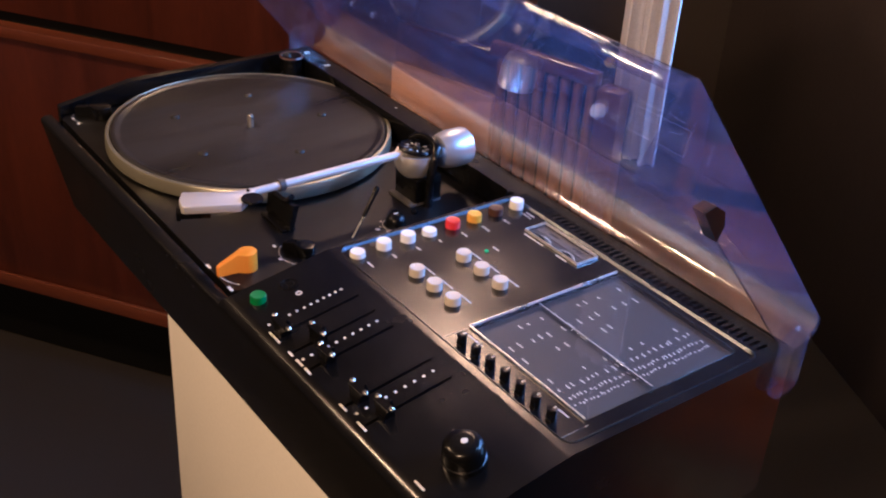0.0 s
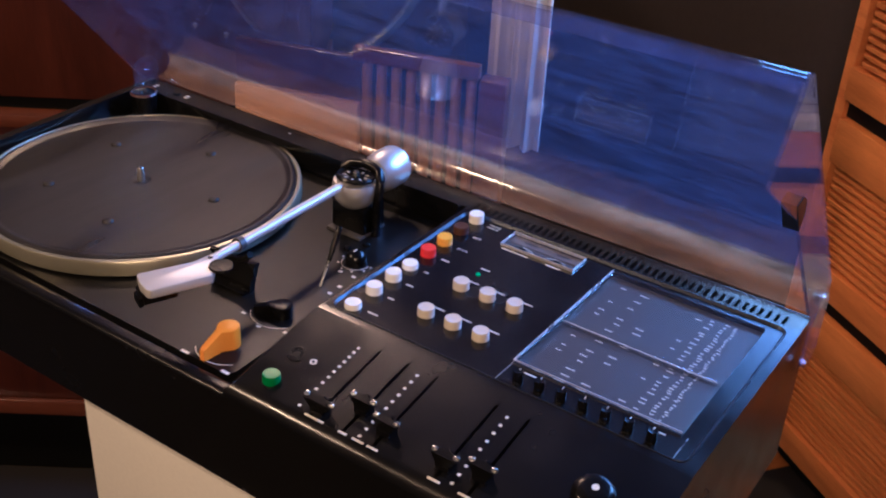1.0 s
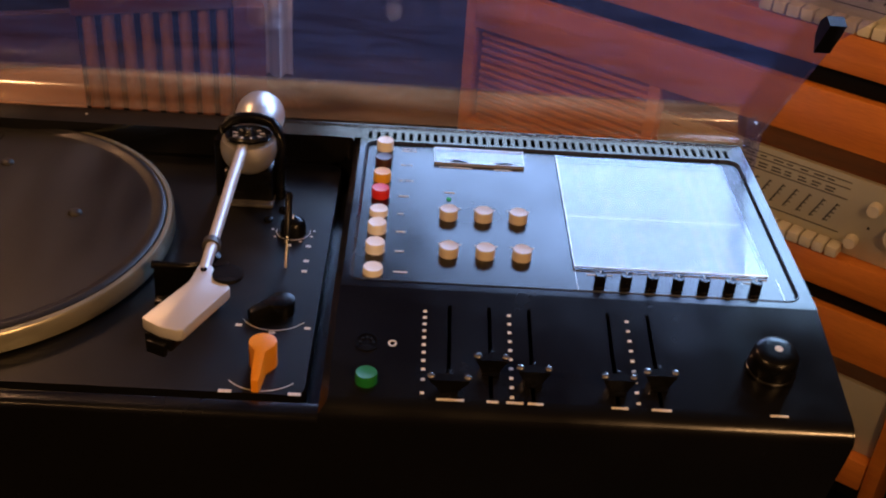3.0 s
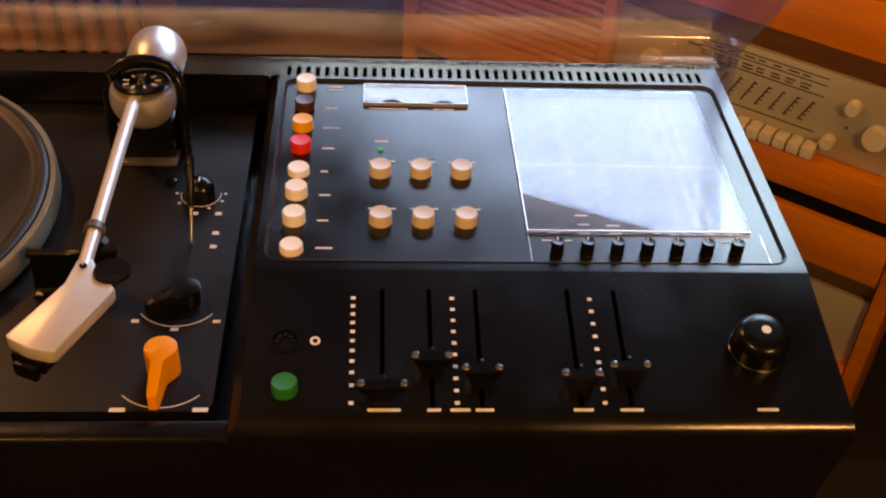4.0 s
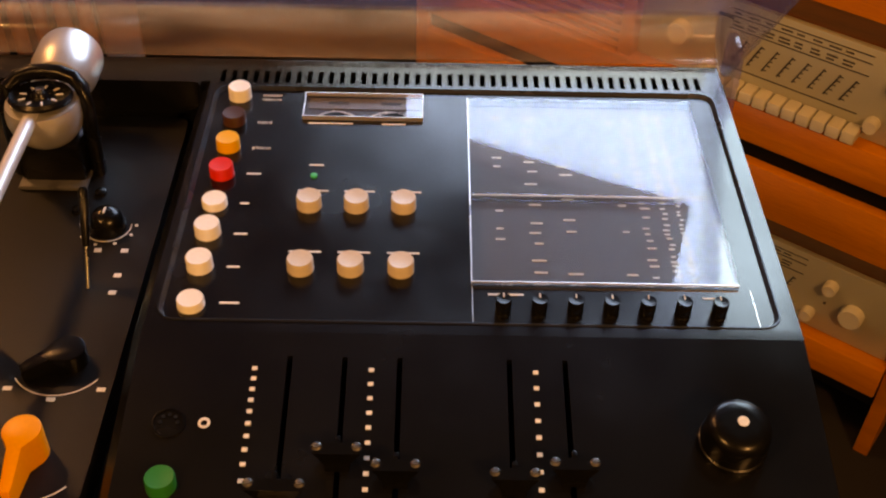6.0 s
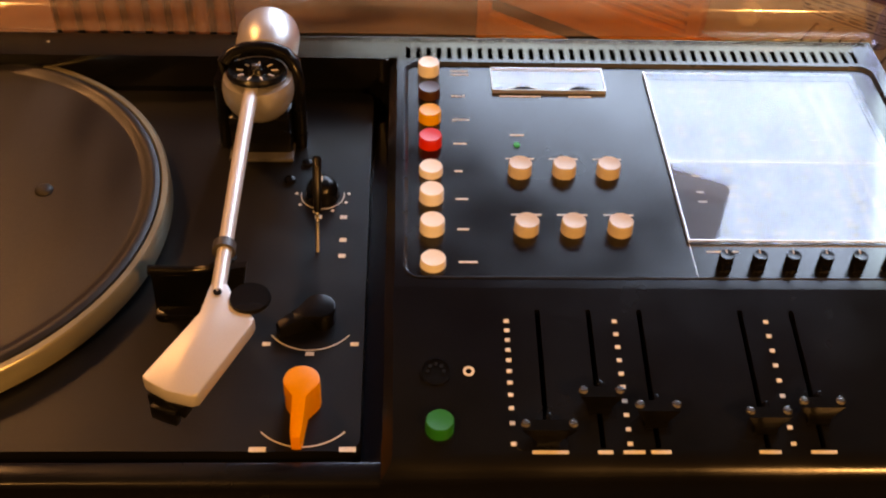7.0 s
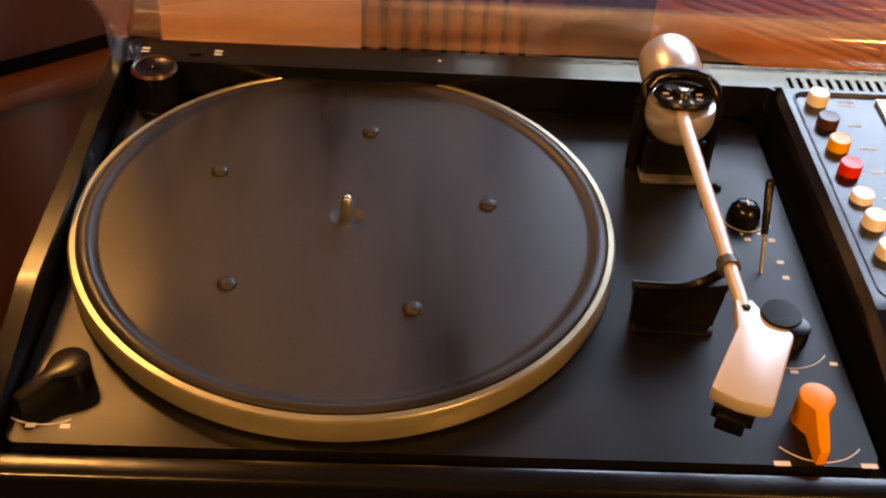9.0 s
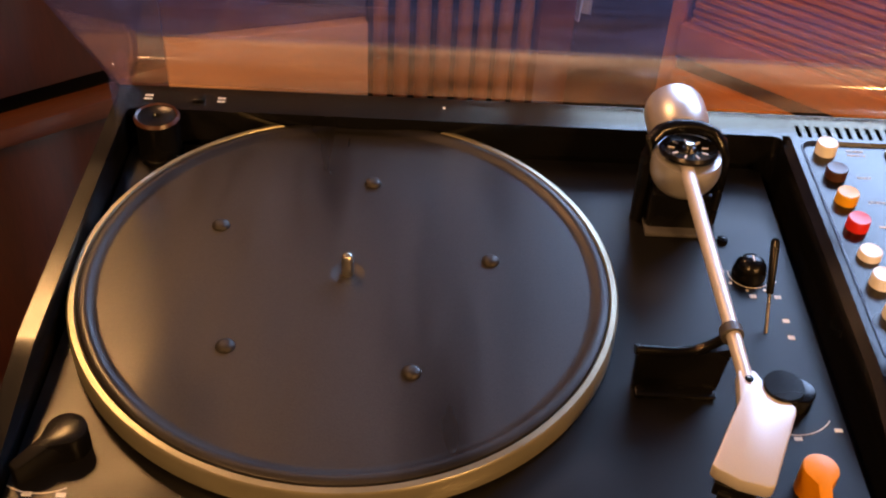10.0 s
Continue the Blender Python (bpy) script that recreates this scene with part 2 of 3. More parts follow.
def mesh(name, bm, mat, angle=40):
    bmesh.ops.recalc_face_normals(bm, faces=bm.faces)
    me = bpy.data.meshes.new(name)
    for f in bm.faces:
        f.smooth = True
    for e in bm.edges:
        e.smooth = len(e.link_faces) == 2 and e.calc_face_angle(0) < radians(angle)
    bm.to_mesh(me)
    bm.free()
    me.materials.append(mat)
    return me


def part(name, bm, mat, parent, label="", at=(0, 0, 0), turn=None):
    """Links a bmesh (or a mesh) as one object under a thing or a part."""
    me = bm if isinstance(bm, bpy.types.Mesh) else mesh(name, bm, mat)
    ob = new(name, me)
    ob.parent = parent
    ob.matrix_basis = Matrix.Translation(at) @ (turn or Matrix())
    return tagged(ob, label)


def thing(name, label, category, at=(0, 0, 0), turn=None, group="", kind=""):
    ob = new(name)
    ob.empty_display_size = 0.05
    ob.matrix_basis = Matrix.Translation(at) @ (turn or Matrix())
    return tagged(ob, label, category, group, kind)


def solid(name, bm, mat, label, category, at=(0, 0, 0), turn=None, group="", kind=""):
    ob = new(name, mesh(name, bm, mat))
    ob.matrix_basis = Matrix.Translation(at) @ (turn or Matrix())
    return tagged(ob, label, category, group, kind)


def nb():
    return bmesh.new()


def carved(bm, cutters, name, mat):
    """The solid bm less the solids in cutters, as a mesh."""
    ob = new(name, mesh(name, bm, mat))
    cuts = []
    for c in cutters:
        k = new("cutter", mesh("cutter", c, mat))
        mod = ob.modifiers.new("cut", "BOOLEAN")
        mod.operation, mod.object, mod.solver = "DIFFERENCE", k, "EXACT"
        cuts.append(k)
    dg = bpy.context.evaluated_depsgraph_get()
    me = bpy.data.meshes.new_from_object(ob.evaluated_get(dg))
    for o in [ob] + cuts:
        bpy.data.objects.remove(o)
    b2 = nb()
    b2.from_mesh(me)
    bpy.data.meshes.remove(me)
    return mesh(name, b2, mat, 35)


# ---- the room ----
YAW = 25.0
ROOM = Matrix.Translation((0.45, 0.0, 0.0)) @ pose(0, 0, 0, 0, 0, -YAW)
BACK, FRONT, LEFT, RIGHT, HIGH = 1.35, -2.3, -1.75, 2.2, 2.65
solid("floor", box(nb(), LEFT - 0.12, RIGHT + 0.12, FRONT - 0.12, BACK + 0.12, -0.08, 0), FLOORM, "dark brown carpeted floor", "floor", turn=ROOM, kind="structure")
solid("ceiling", box(nb(), LEFT - 0.12, RIGHT + 0.12, FRONT - 0.12, BACK + 0.12, HIGH, HIGH + 0.1), CEILM, "brown painted plain ceiling", "ceiling", turn=ROOM, kind="structure")
OPENINGS = ((-0.80, -0.56, 1.30, 1.69), (-0.56, 0.03, 1.30, 1.81), (0.03, 0.45, 1.30, 2.13))
wall = new("wall_back", carved(box(nb(), LEFT, RIGHT, BACK, BACK + 0.12, 0, HIGH), [box(nb(), a - 0.002 * k, b, BACK - 0.1, BACK + 0.3, c, d) for k, (a, b, c, d) in enumerate(OPENINGS)], "wall_back", CREAM))
wall.matrix_basis = ROOM
tagged(wall, "brown painted wall with three stepped windows", "wall", kind="structure")
for nm, b in (("wall_front", (LEFT, RIGHT, FRONT - 0.12, FRONT)), ("wall_left", (LEFT - 0.12, LEFT, FRONT, BACK)), ("wall_right", (RIGHT, RIGHT + 0.12, FRONT, BACK))):
    solid(nm, box(nb(), *b, 0, HIGH), CREAM, "brown painted plain wall", "wall", turn=ROOM, kind="structure")
solid("wainscot", box(nb(), LEFT, RIGHT, BACK - 0.02, BACK - 0.004, 0, 1.27, 0.002), WALLP, "dark brown panelling along the wall", "panelling", turn=ROOM, kind="structure")
for k, (x0, x1, z0, z1) in enumerate(OPENINGS):
    win = thing("window_%d" % (k + 1), "window with a dark wooden frame and blue daylight", "window", turn=ROOM, kind="structure")
    for a, b, c, d in ((x0, x1, z0, z0 + 0.02), (x0, x1, z1 - 0.02, z1), *({0: [(x0, x0 + 0.02, z0 + 0.02, z1 - 0.02)], 2: [(x1 - 0.02, x1, z0 + 0.02, z1 - 0.02)]}.get(k, []))):
        part("window_frame", box(nb(), a, b, BACK + 0.03, BACK + 0.08, c, d, 0.003), TEAKDARK, win)
    mid = Vector(((x0 + x1) / 2, BACK + 0.10, (z0 + z1) / 2))
    area("window_daylight", ROOM @ mid, ROOM @ (mid + Vector((0, -1, 0))), x1 - x0, z1 - z0, 58 * (x1 - x0) * (z1 - z0), COOL)
SKYGLOW = glow("daylight_sky", (0.40, 0.70, 1.0), 3.8)
solid("backdrop", box(nb(), -1.9, 1.4, BACK + 0.5, BACK + 0.52, 0.85, 2.55), SKYGLOW, "pale blue evening sky outside the windows", "sky", turn=ROOM, kind="structure")

# ---- the stereo unit ----
W, D = 0.80, 0.360
unit = thing("stereo_unit", "black compact stereo unit with turntable, tuner and raised lid", "stereo", at=(0, 0, Z0))
NOSE = [(-0.0012, -0.0275), (-0.0002, -0.0248), (0.0018, -0.0220), (0.0052, -0.0195), (0.0100, -0.0178)]
side = [(0.026, -0.155), (-0.0014, -0.0310)] + NOSE + [(0.098, -0.0022), (0.108, -0.0004), (0.114, 0.0), (D, 0.0), (D, -0.155)]
hull = prism(nb(), side, -0.0095, W, "x")
slots = nb()
SLOTX = (0.538, 0.5655, 0.593, 0.648, 0.676)
for x in SLOTX:
    box(slots, x - 0.0014, x + 0.0014, 0.013, 0.094, -0.045, 0.03)
vents = nb()
for i in range(45):
    x = 0.4685 + i * 0.00715
    prism(vents, [(x - 0.0017 + dx * 0.8, y) for dx, y in ((0.0, 0.3325), (0.0042, 0.3325), (0.0042, 0.3462), (0.0, 0.3462))], -0.02, 0.02)
well = nb()
prism(well, rounded(0.0005, 0.456, 0.0135, 0.332, 0.008), -0.0460, 0.05)
cham = nb()
prism(cham, [(0.4550, -0.0055), (0.4625, 0.0012), (0.4625, 0.02), (0.4550, 0.02)], 0.0, 1.0)
for v in cham.verts:
    y = 0.0 if v.co.z < 0.5 else 0.3330
    v.co = Vector((v.co.x, y, v.co.y))
bmesh.ops.bisect_plane(cham, geom=cham.verts[:] + cham.edges[:] + cham.faces[:], plane_co=(0, 0.108, 0), plane_no=(0, 1, 0))
for v in cham.verts:
    v.co.z -= max(0.0, 0.108 - v.co.y) * 0.0178 / 0.098
lipcut = nb()
box(lipcut, -0.02, 0.4555, -0.02, 0.0200, -0.0380, 0.05)
groove = nb()
prism(groove, rounded(0.467, 0.790, 0.1165, 0.327, 0.009), -0.0016, 0.03)
meterhole, dialhole = nb(), nb()
prism(meterhole, rounded(0.5245, 0.6015, 0.294, 0.321, 0.002), -0.012, 0.03)
prism(dialhole, rounded(0.6295, 0.7745, 0.1465, 0.3185, 0.002), -0.010, 0.03)
body = part("body", carved(hull, [well, lipcut, cham, groove, slots, vents, meterhole, dialhole], "body", BLACK), BLACK, unit, "black lacquered housing with a sloping front")
deck = part("deck_plate", prism(nb(), rounded(0.0025, 0.4445, 0.0185, 0.3290, 0.008), -0.0455, -0.0270), DECK, unit, "matt black turntable deck plate")
lip = [(0.0, -0.0379), (-0.0013, -0.0320), (-0.0008, -0.0298), (0.0008, -0.0282), (0.0035, -0.0276), (0.0100, -0.0272), (0.0122, -0.0278), (0.0130, -0.0300), (0.0130, -0.0379)]
part("front_lip", prism(nb(), lip, -0.0095, 0.4555, "x"), BLACK, unit, "rounded black front lip")
# bevelled edge round the tuner field
bead = nb()
loops = [[bead.verts.new((x, y, z)) for x, y in rounded(0.4655 + i, 0.7915 - i, 0.1150 + i, 0.3285 - i, 0.0105 - i)] for i, z in ((0.0, 0.0001), (0.0004, 0.0008), (0.0011, 0.0008), (0.0030, -0.0015))]
for p, q in zip(loops, loops[1:]):
    for i in range(len(p)):
        j = (i + 1) % len(p)
        bead.faces.new((p[i], p[j], q[j], q[i]))
part("field_edge", bead, EDGE, unit, "polished bevel round the tuner field")
# thin outline round the trim knobs
for x0, x1, y0, y1 in ((0.6300, 0.7800, 0.1176, 0.1179), (0.6300, 0.6303, 0.1180, 0.1450), (0.7797, 0.7800, 0.1180, 0.1450)):
    part("trim_outline", box(nb(), x0, x1, y0, y1, -0.0016, -0.0013), PALE, unit)

# platter
PX, PY = 0.1630, 0.1845
platter = part("platter", lathe(nb(), [(0, -0.0255), (0.154, -0.0255), (0.1610, -0.0252), (0.1622, -0.0240), (0.1618, -0.0112), (0.1606, -0.0098), (0.1575, -0.0094), (0.1558, -0.0125), (0, -0.0125)], 128), RIM, unit, "brushed metal platter rim", at=(PX, PY, 0))
mat_profile = [(0.1562, -0.0122), (0.1559, -0.0094), (0.1540, -0.0082), (0.1510, -0.0082), (0.1492, -0.0090), (0.1460, -0.0106), (0.1440, -0.0106), (0.1400, -0.0106), (0.0900, -0.0106), (0.0400, -0.0106), (0.0110, -0.0106), (0.0094, -0.0106), (0.0086, -0.0110), (0.0, -0.0110)]
part("platter_mat", lathe(nb(), mat_profile, 128), RUBBER, platter, "black rubber platter mat")
part("spindle", lathe(nb(), [(0.0036, -0.011), (0.0036, 0.0015), (0.0030, 0.0035), (0.0014, 0.0046), (0, 0.0048)], 24), STEEL, platter, "bright steel spindle")
hole = mesh("mat_stud", lathe(nb(), [(0.0056, -0.0112), (0.0052, -0.0098), (0.0040, -0.0086), (0.0020, -0.0080), (0, -0.0082)], 20), RUBBER)
for k in range(5):
    a = radians(10.2 + 72 * k)
    part("mat_stud", hole, RUBBER, platter, at=(0.0888 * math.cos(a) - 0.0015, 0.0888 * math.sin(a), 0.0004))

# tonearm
arm = part("tonearm", tube(nb(), [(0.371, 0.262, 0.0262), (0.3712, 0.20, 0.0265), (0.3728, 0.074, 0.0272)], [0.0046, 0.0044, 0.0038], 16), SHELL, unit, "straight pale metal arm tube")
head = nb()
prism(head, [(0.3688, 0.0800), (0.3775, 0.0800), (0.3800, 0.0740), (0.3935, 0.0560), (0.3925, 0.0520), (0.3725, 0.0075), (0.3690, 0.0065), (0.3570, 0.0100), (0.3470, 0.0165), (0.3450, 0.0190), (0.3660, 0.0600), (0.3672, 0.0680)], 0.0215, 0.0300)
bmesh.ops.bevel(head, geom=[e for e in head.edges if e.calc_face_angle(0) > 0.6], offset=0.0012, segments=2, affect="EDGES", profile=0.5)
shell = part("headshell", head, SHELL, arm, "pale satin angled headshell")
part("cartridge", box(box(nb(), -0.010, 0.010, -0.020, 0.008, -0.0085, 0.0, 0.001), -0.007, 0.007, -0.0235, -0.019, -0.012, -0.003, 0.001), PLASTIC, arm, "black cartridge", at=(0.3640, 0.0290, 0.0214), turn=pose(0, 0, 0, 0, 0, -24))
part("head_screw", lathe(nb(), [(0.0022, 0), (0.0022, 0.0008), (0.0014, 0.0010), (0, 0.0006)], 14), PLASTIC, arm, at=(0.3733, 0.0735, 0.0300))
part("finger_tab", lathe(nb(), [(0, 0), (0.0100, 0), (0.0106, 0.0012), (0.0100, 0.0026), (0, 0.0028)], 28), PLASTIC, arm, "grey-black round finger tab", at=(0.3900, 0.0690, 0.0290))
part("arm_clip", tube(nb(), [(0.3718, 0.1125, 0.0265), (0.3719, 0.1065, 0.0266)], 0.0062, 16), DIALBACK, arm)
part("pivot_housing", lathe(nb(), [(0.0228 * math.cos(radians(a)), 0.0228 * math.sin(radians(a))) for a in range(-90, 21, 10)] + [(0, 0.0078)], 36), PALE, unit, "pale rounded pivot housing", at=(0.3735, 0.2680, 0.0195))
disc = part("scale_disc", lathe(nb(), [(0.0186, 0), (0.0190, 0.002), (0.0178, 0.0040), (0.0150, 0.0022), (0.0060, 0.0022), (0.0045, 0.0052), (0.0020, 0.0056), (0, 0.0050)], 32), PLASTIC, unit, "black scale disc with white ticks", at=(0.3735, 0.2680, 0.0285), turn=pose(0, 0, 0, -8, 0, 0))
part("disc_nut", lathe(nb(), [(0.0030, 0.0054), (0.0028, 0.0072), (0, 0.0074)], 12), STEEL, disc)
tick = mesh("tick", box(nb(), -0.0006, 0.0006, 0.009, 0.0130, 0.0, 0.0004), PRINT)
for k in range(9):
    part("tick", tick, PRINT, disc, at=(0, 0, 0.0024), turn=pose(0, 0, 0, 0, 0, k * 40))
arch = [(-0.0240, 0.000, -0.055), (-0.0243, 0.001, -0.020), (-0.0243, 0.004, -0.002), (-0.0222, 0.009, 0.0065), (-0.0165, 0.013, 0.0110), (-0.0080, 0.015, 0.0130)]
arch += [(0.0, 0.0155, 0.0134)] + [(-x, y, z) for x, y, z in reversed(arch)]
part("gimbal_arch", tube(nb(), arch, 0.0048, 12), PLASTIC, unit, "black arched gimbal bracket", at=(0.3738, 0.2690, 0.0240))
part("pivot_column", box(nb(), -0.020, 0.020, -0.016, 0.018, 0, 0.030, 0.003), PLASTIC, unit, "black pivot column", at=(0.3735, 0.2720, -0.0268))
part("pivot_foot", box(nb(), -0.021, 0.021, -0.020, 0.020, 0, 0.0035, 0.0015), DIALBACK, unit, "dull grey foot plate of the arm", at=(0.3735, 0.2690, -0.0270))
weight = nb()
lathe(weight, [(0, -0.0195), (0.0130, -0.0195), (0.0165, -0.0180), (0.0192, -0.0120), (0.0205, -0.0040), (0.0205, 0.0130), (0.0195, 0.0170), (0.0165, 0.0188), (0, 0.0190)], 40)
part("counterweight", weight, PALE, unit, "pale metal counterweight", at=(0.3750, 0.3140, 0.0205), turn=pose(0, 0, 0, -90, 0, 0))
part("counterweight_rod", tube(nb(), [(0.3735, 0.2900, 0.0225), (0.3745, 0.2960, 0.0225)], 0.0060, 14), STEEL, unit)

# arm rest
rest = nb()
prism(rest, [(0.3280, 0.0), (0.3750, 0.0), (0.3800, 0.0310), (0.3700, 0.0290), (0.3600, 0.0255), (0.3280, 0.0265)], -0.0028, 0.0028)
part("arm_rest", rest, PLASTIC, unit, "black plastic arm rest", at=(0, 0.1180, -0.0270), turn=pose(0, 0, 0, 83, 0, 0))
part("arm_rest_lip", tube(nb(), [(0.3262, 0.1205, 0.0000), (0.3480, 0.1205, -0.0010), (0.3590, 0.1210, 0.0000), (0.3670, 0.1210, 0.0045), (0.3735, 0.1200, 0.0115)], 0.0030, 12), PLASTIC, unit)
part("arm_rest_foot", box(nb(), 0.3285, 0.3745, 0.108, 0.124, -0.0270, -0.0235, 0.0015), PLASTIC, unit)


def cap(name, r, h, mat, x, y, z, label="", dish=0.0):
    return part(name, lathe(nb(), [(r * 1.03, 0), (r, h * 0.15), (r, h - r * 0.12), (r * 0.93, h), (r * 0.5, h - dish * 0.6), (0, h - dish)], 28), mat, unit, label, at=(x, y, z))


# lift lever, skating knob and their marks
part("lift_lever", tube(nb(), [(0.4150, 0.1650, -0.0275), (0.4150, 0.1790, -0.0045)], 0.0011, 10), STEEL, unit, "thin steel cueing lever")
part("lever_grip", tube(nb(), [(0.4150, 0.1775, -0.0065), (0.4150, 0.1925, 0.0212), (0.4150, 0.1935, 0.0228)], [0.0022, 0.0029, 0.0017], 12), PLASTIC, unit, "black lever grip")
part("skating_knob", lathe(nb(), [(0.0108, 0), (0.0106, 0.0035), (0.0096, 0.0078), (0.0074, 0.0112), (0.0040, 0.0130), (0, 0.0135)], 32), PLASTIC, unit, "black domed anti-skating knob", at=(0.4150, 0.2170, -0.0270))
part("knob_mark", box(nb(), -0.0005, 0.0005, 0.001, 0.006, 0, 0.0004), PRINT, unit, at=(0.4150, 0.2130, -0.0136))
dot = mesh("print_dot", lathe(nb(), [(0.0011, 0), (0.0011, 0.0002), (0, 0.0002)], 12), PRINT)
bar = mesh("print_bar", box(nb(), -0.5, 0.5, -0.5, 0.5, 0, 0.0002), PRINT)


def printed(x, y, z, w, h, parent=unit, turn=0.0, tilt=0.0):
    ob = part("print_bar", bar, PRINT, parent, at=(x, y, z), turn=pose(0, 0, 0, tilt, 0, turn))
    ob.scale = (w, h, 1)
    return ob


def arc(x, y, z, r, a0, a1, wid=0.0006, n=16):
    bm = nb()
    rows = [[bm.verts.new(((r + s) * math.cos(radians(a0 + (a1 - a0) * i / n)), (r + s) * math.sin(radians(a0 + (a1 - a0) * i / n)), 0)) for s in (-wid / 2, wid / 2)] for i in range(n + 1)]
    for p, q in zip(rows, rows[1:]):
        bm.faces.new((p[0], p[1], q[1], q[0]))
    r_ = bmesh.ops.extrude_face_region(bm, geom=bm.faces[:])
    for v in [g for g in r_["geom"] if isinstance(g, bmesh.types.BMVert)]:
        v.co.z += 0.0002
    return part("print_arc", bm, PRINT, unit, at=(x, y, z))


DZ = -0.02695
arc(0.4150, 0.2170, DZ, 0.0135, 170, 370)
for a in (175, 215, 255, 295, 335, 365):
    part("print_dot", dot, PRINT, unit, at=(0.4150 + 0.0165 * math.cos(radians(a)), 0.2170 + 0.0165 * math.sin(radians(a)), DZ))
for x, y in ((0.4135, 0.1960), (0.4290, 0.1960), (0.4295, 0.1752), (0.4295, 0.1612)):
    printed(x, y, DZ, 0.0042, 0.0032)
stud = mesh("deck_screw", lathe(nb(), [(0.0038, 0), (0.0034, 0.0022), (0.0016, 0.0032), (0, 0.0034)], 18), PLASTIC)
for x, y in ((0.4035, 0.2480), (0.3935, 0.2310)):
    part("deck_screw", stud, PLASTIC, unit, at=(x, y, -0.0270))

# selector knobs of the deck


def lever_knob(name, mat, x, y, turn, label, r=0.0115, length=0.040, h=0.0185, drop=0.003, w=0.0062):
    """A round knob drawn out into a tapering pointer."""
    pts = []
    for i in range(19):
        a = radians(-30 + 240 * i / 18)
        pts.append((r * math.cos(a), r * math.sin(a)))
    pts += [(-w, -r * 1.15), (-w * 0.82, -length + 0.003), (-w * 0.62, -length), (w * 0.62, -length), (w * 0.82, -length + 0.003), (w, -r * 1.15)]
    bm = prism(nb(), pts, 0, h)
    top = [e for e in bm.edges if all(v.co.z > h - 1e-5 for v in e.verts)]
    bmesh.ops.bevel(bm, geom=top, offset=0.0009, segments=2, affect="EDGES", profile=0.5)
    for v in bm.verts:
        if v.co.y < -0.012 and v.co.z > h * 0.5:
            v.co.z -= drop * (-0.012 - v.co.y) / (length - 0.012)
    return part(name, bm, mat, unit, label, at=(x, y, -0.0270), turn=pose(0, 0, 0, 0, 0, turn))


lever_knob("speed_knob", ORANGE, 0.4145, 0.0495, -3, "orange lever knob for the speed", r=0.0094, length=0.0300, h=0.0190, drop=0.009, w=0.0037)
lever_knob("lift_knob", PLASTIC, 0.4195, 0.1095, -62, "black lever knob", r=0.0092, length=0.025, h=0.0110, drop=0.004, w=0.0044)
lever_knob("record_size_knob", PLASTIC, 0.0280, 0.0600, -42, "black lever knob at the deck's corner", r=0.0106, length=0.032, h=0.015, w=0.0046)
arc(0.4150, 0.1120, DZ, 0.0260, 215, 325)
arc(0.4155, 0.0495, DZ, 0.0285, 222, 318)
arc(0.0180, 0.0600, DZ, 0.0300, 240, 300)
for x, y in ((0.3915, 0.0905), (0.4155, 0.0835), (0.4395, 0.0905)):
    printed(x, y, DZ, 0.0045, 0.0026)
for x, y in ((0.3935, 0.0195), (0.4385, 0.0195)):
    printed(x, y, DZ, 0.0085, 0.0030)
for x in (0.0140, 0.0310):
    printed(x, 0.0295, DZ, 0.0050, 0.0028)

# centre piece for large-hole records
adaptor = part("record_adaptor", lathe(nb(), [(0, 0), (0.0152, 0), (0.0154, 0.0040), (0.0146, 0.0050), (0.0146, 0.0280), (0.0152, 0.0310), (0.0140, 0.0330), (0.0128, 0.0322), (0.0040, 0.0318), (0.0030, 0.0300), (0, 0.0300)], 36), PLASTIC, unit, "black stepped record adaptor", at=(0.0250, 0.3155, -0.0270))
part("adaptor_ring", lathe(nb(), [(0.0128, 0.0326), (0.0148, 0.0318), (0.0154, 0.0314), (0.0140, 0.0336)], 36, close=True), BROWN, adaptor)
printed(0.0130, 0.3475, 0.0002, 0.0055, 0.0018), printed(0.0130, 0.3435, 0.0002, 0.0055, 0.0018)
printed(0.0635, 0.3475, 0.0002, 0.0055, 0.0018), printed(0.0635, 0.3435, 0.0002, 0.0055, 0.0018)
part("print_dot", dot, PRINT, unit, at=(0.2190, 0.3480, 0.0001))
part("switch", box(nb(), 0.0440, 0.0520, 0.3415, 0.3485, 0, 0.0022, 0.0006), PLASTIC, unit, "small black sliding switch")

# keys of the tuner
FZ = -0.0016
BUTTONS = ((0.3180, WHITE, 0.0085, 0), (0.2910, BROWN, 0.0070, 1), (0.2640, YELLOW, 0.0078, 1), (0.2375, RED, 0.0078, 1), (0.2095, WHITE, 0.0050, 2), (0.1845, WHITE, 0.0080, 3), (0.1570, WHITE, 0.0080, 3), (0.1280, WHITE, 0.0050, 4))
for y, m_, h, k in BUTTONS:
    cap("push_button", 0.0072, h, m_, 0.4825, y, FZ, {WHITE: "white round push button", BROWN: "dark brown round push button", YELLOW: "yellow round push button", RED: "red round push button"}[m_], 0.0004)


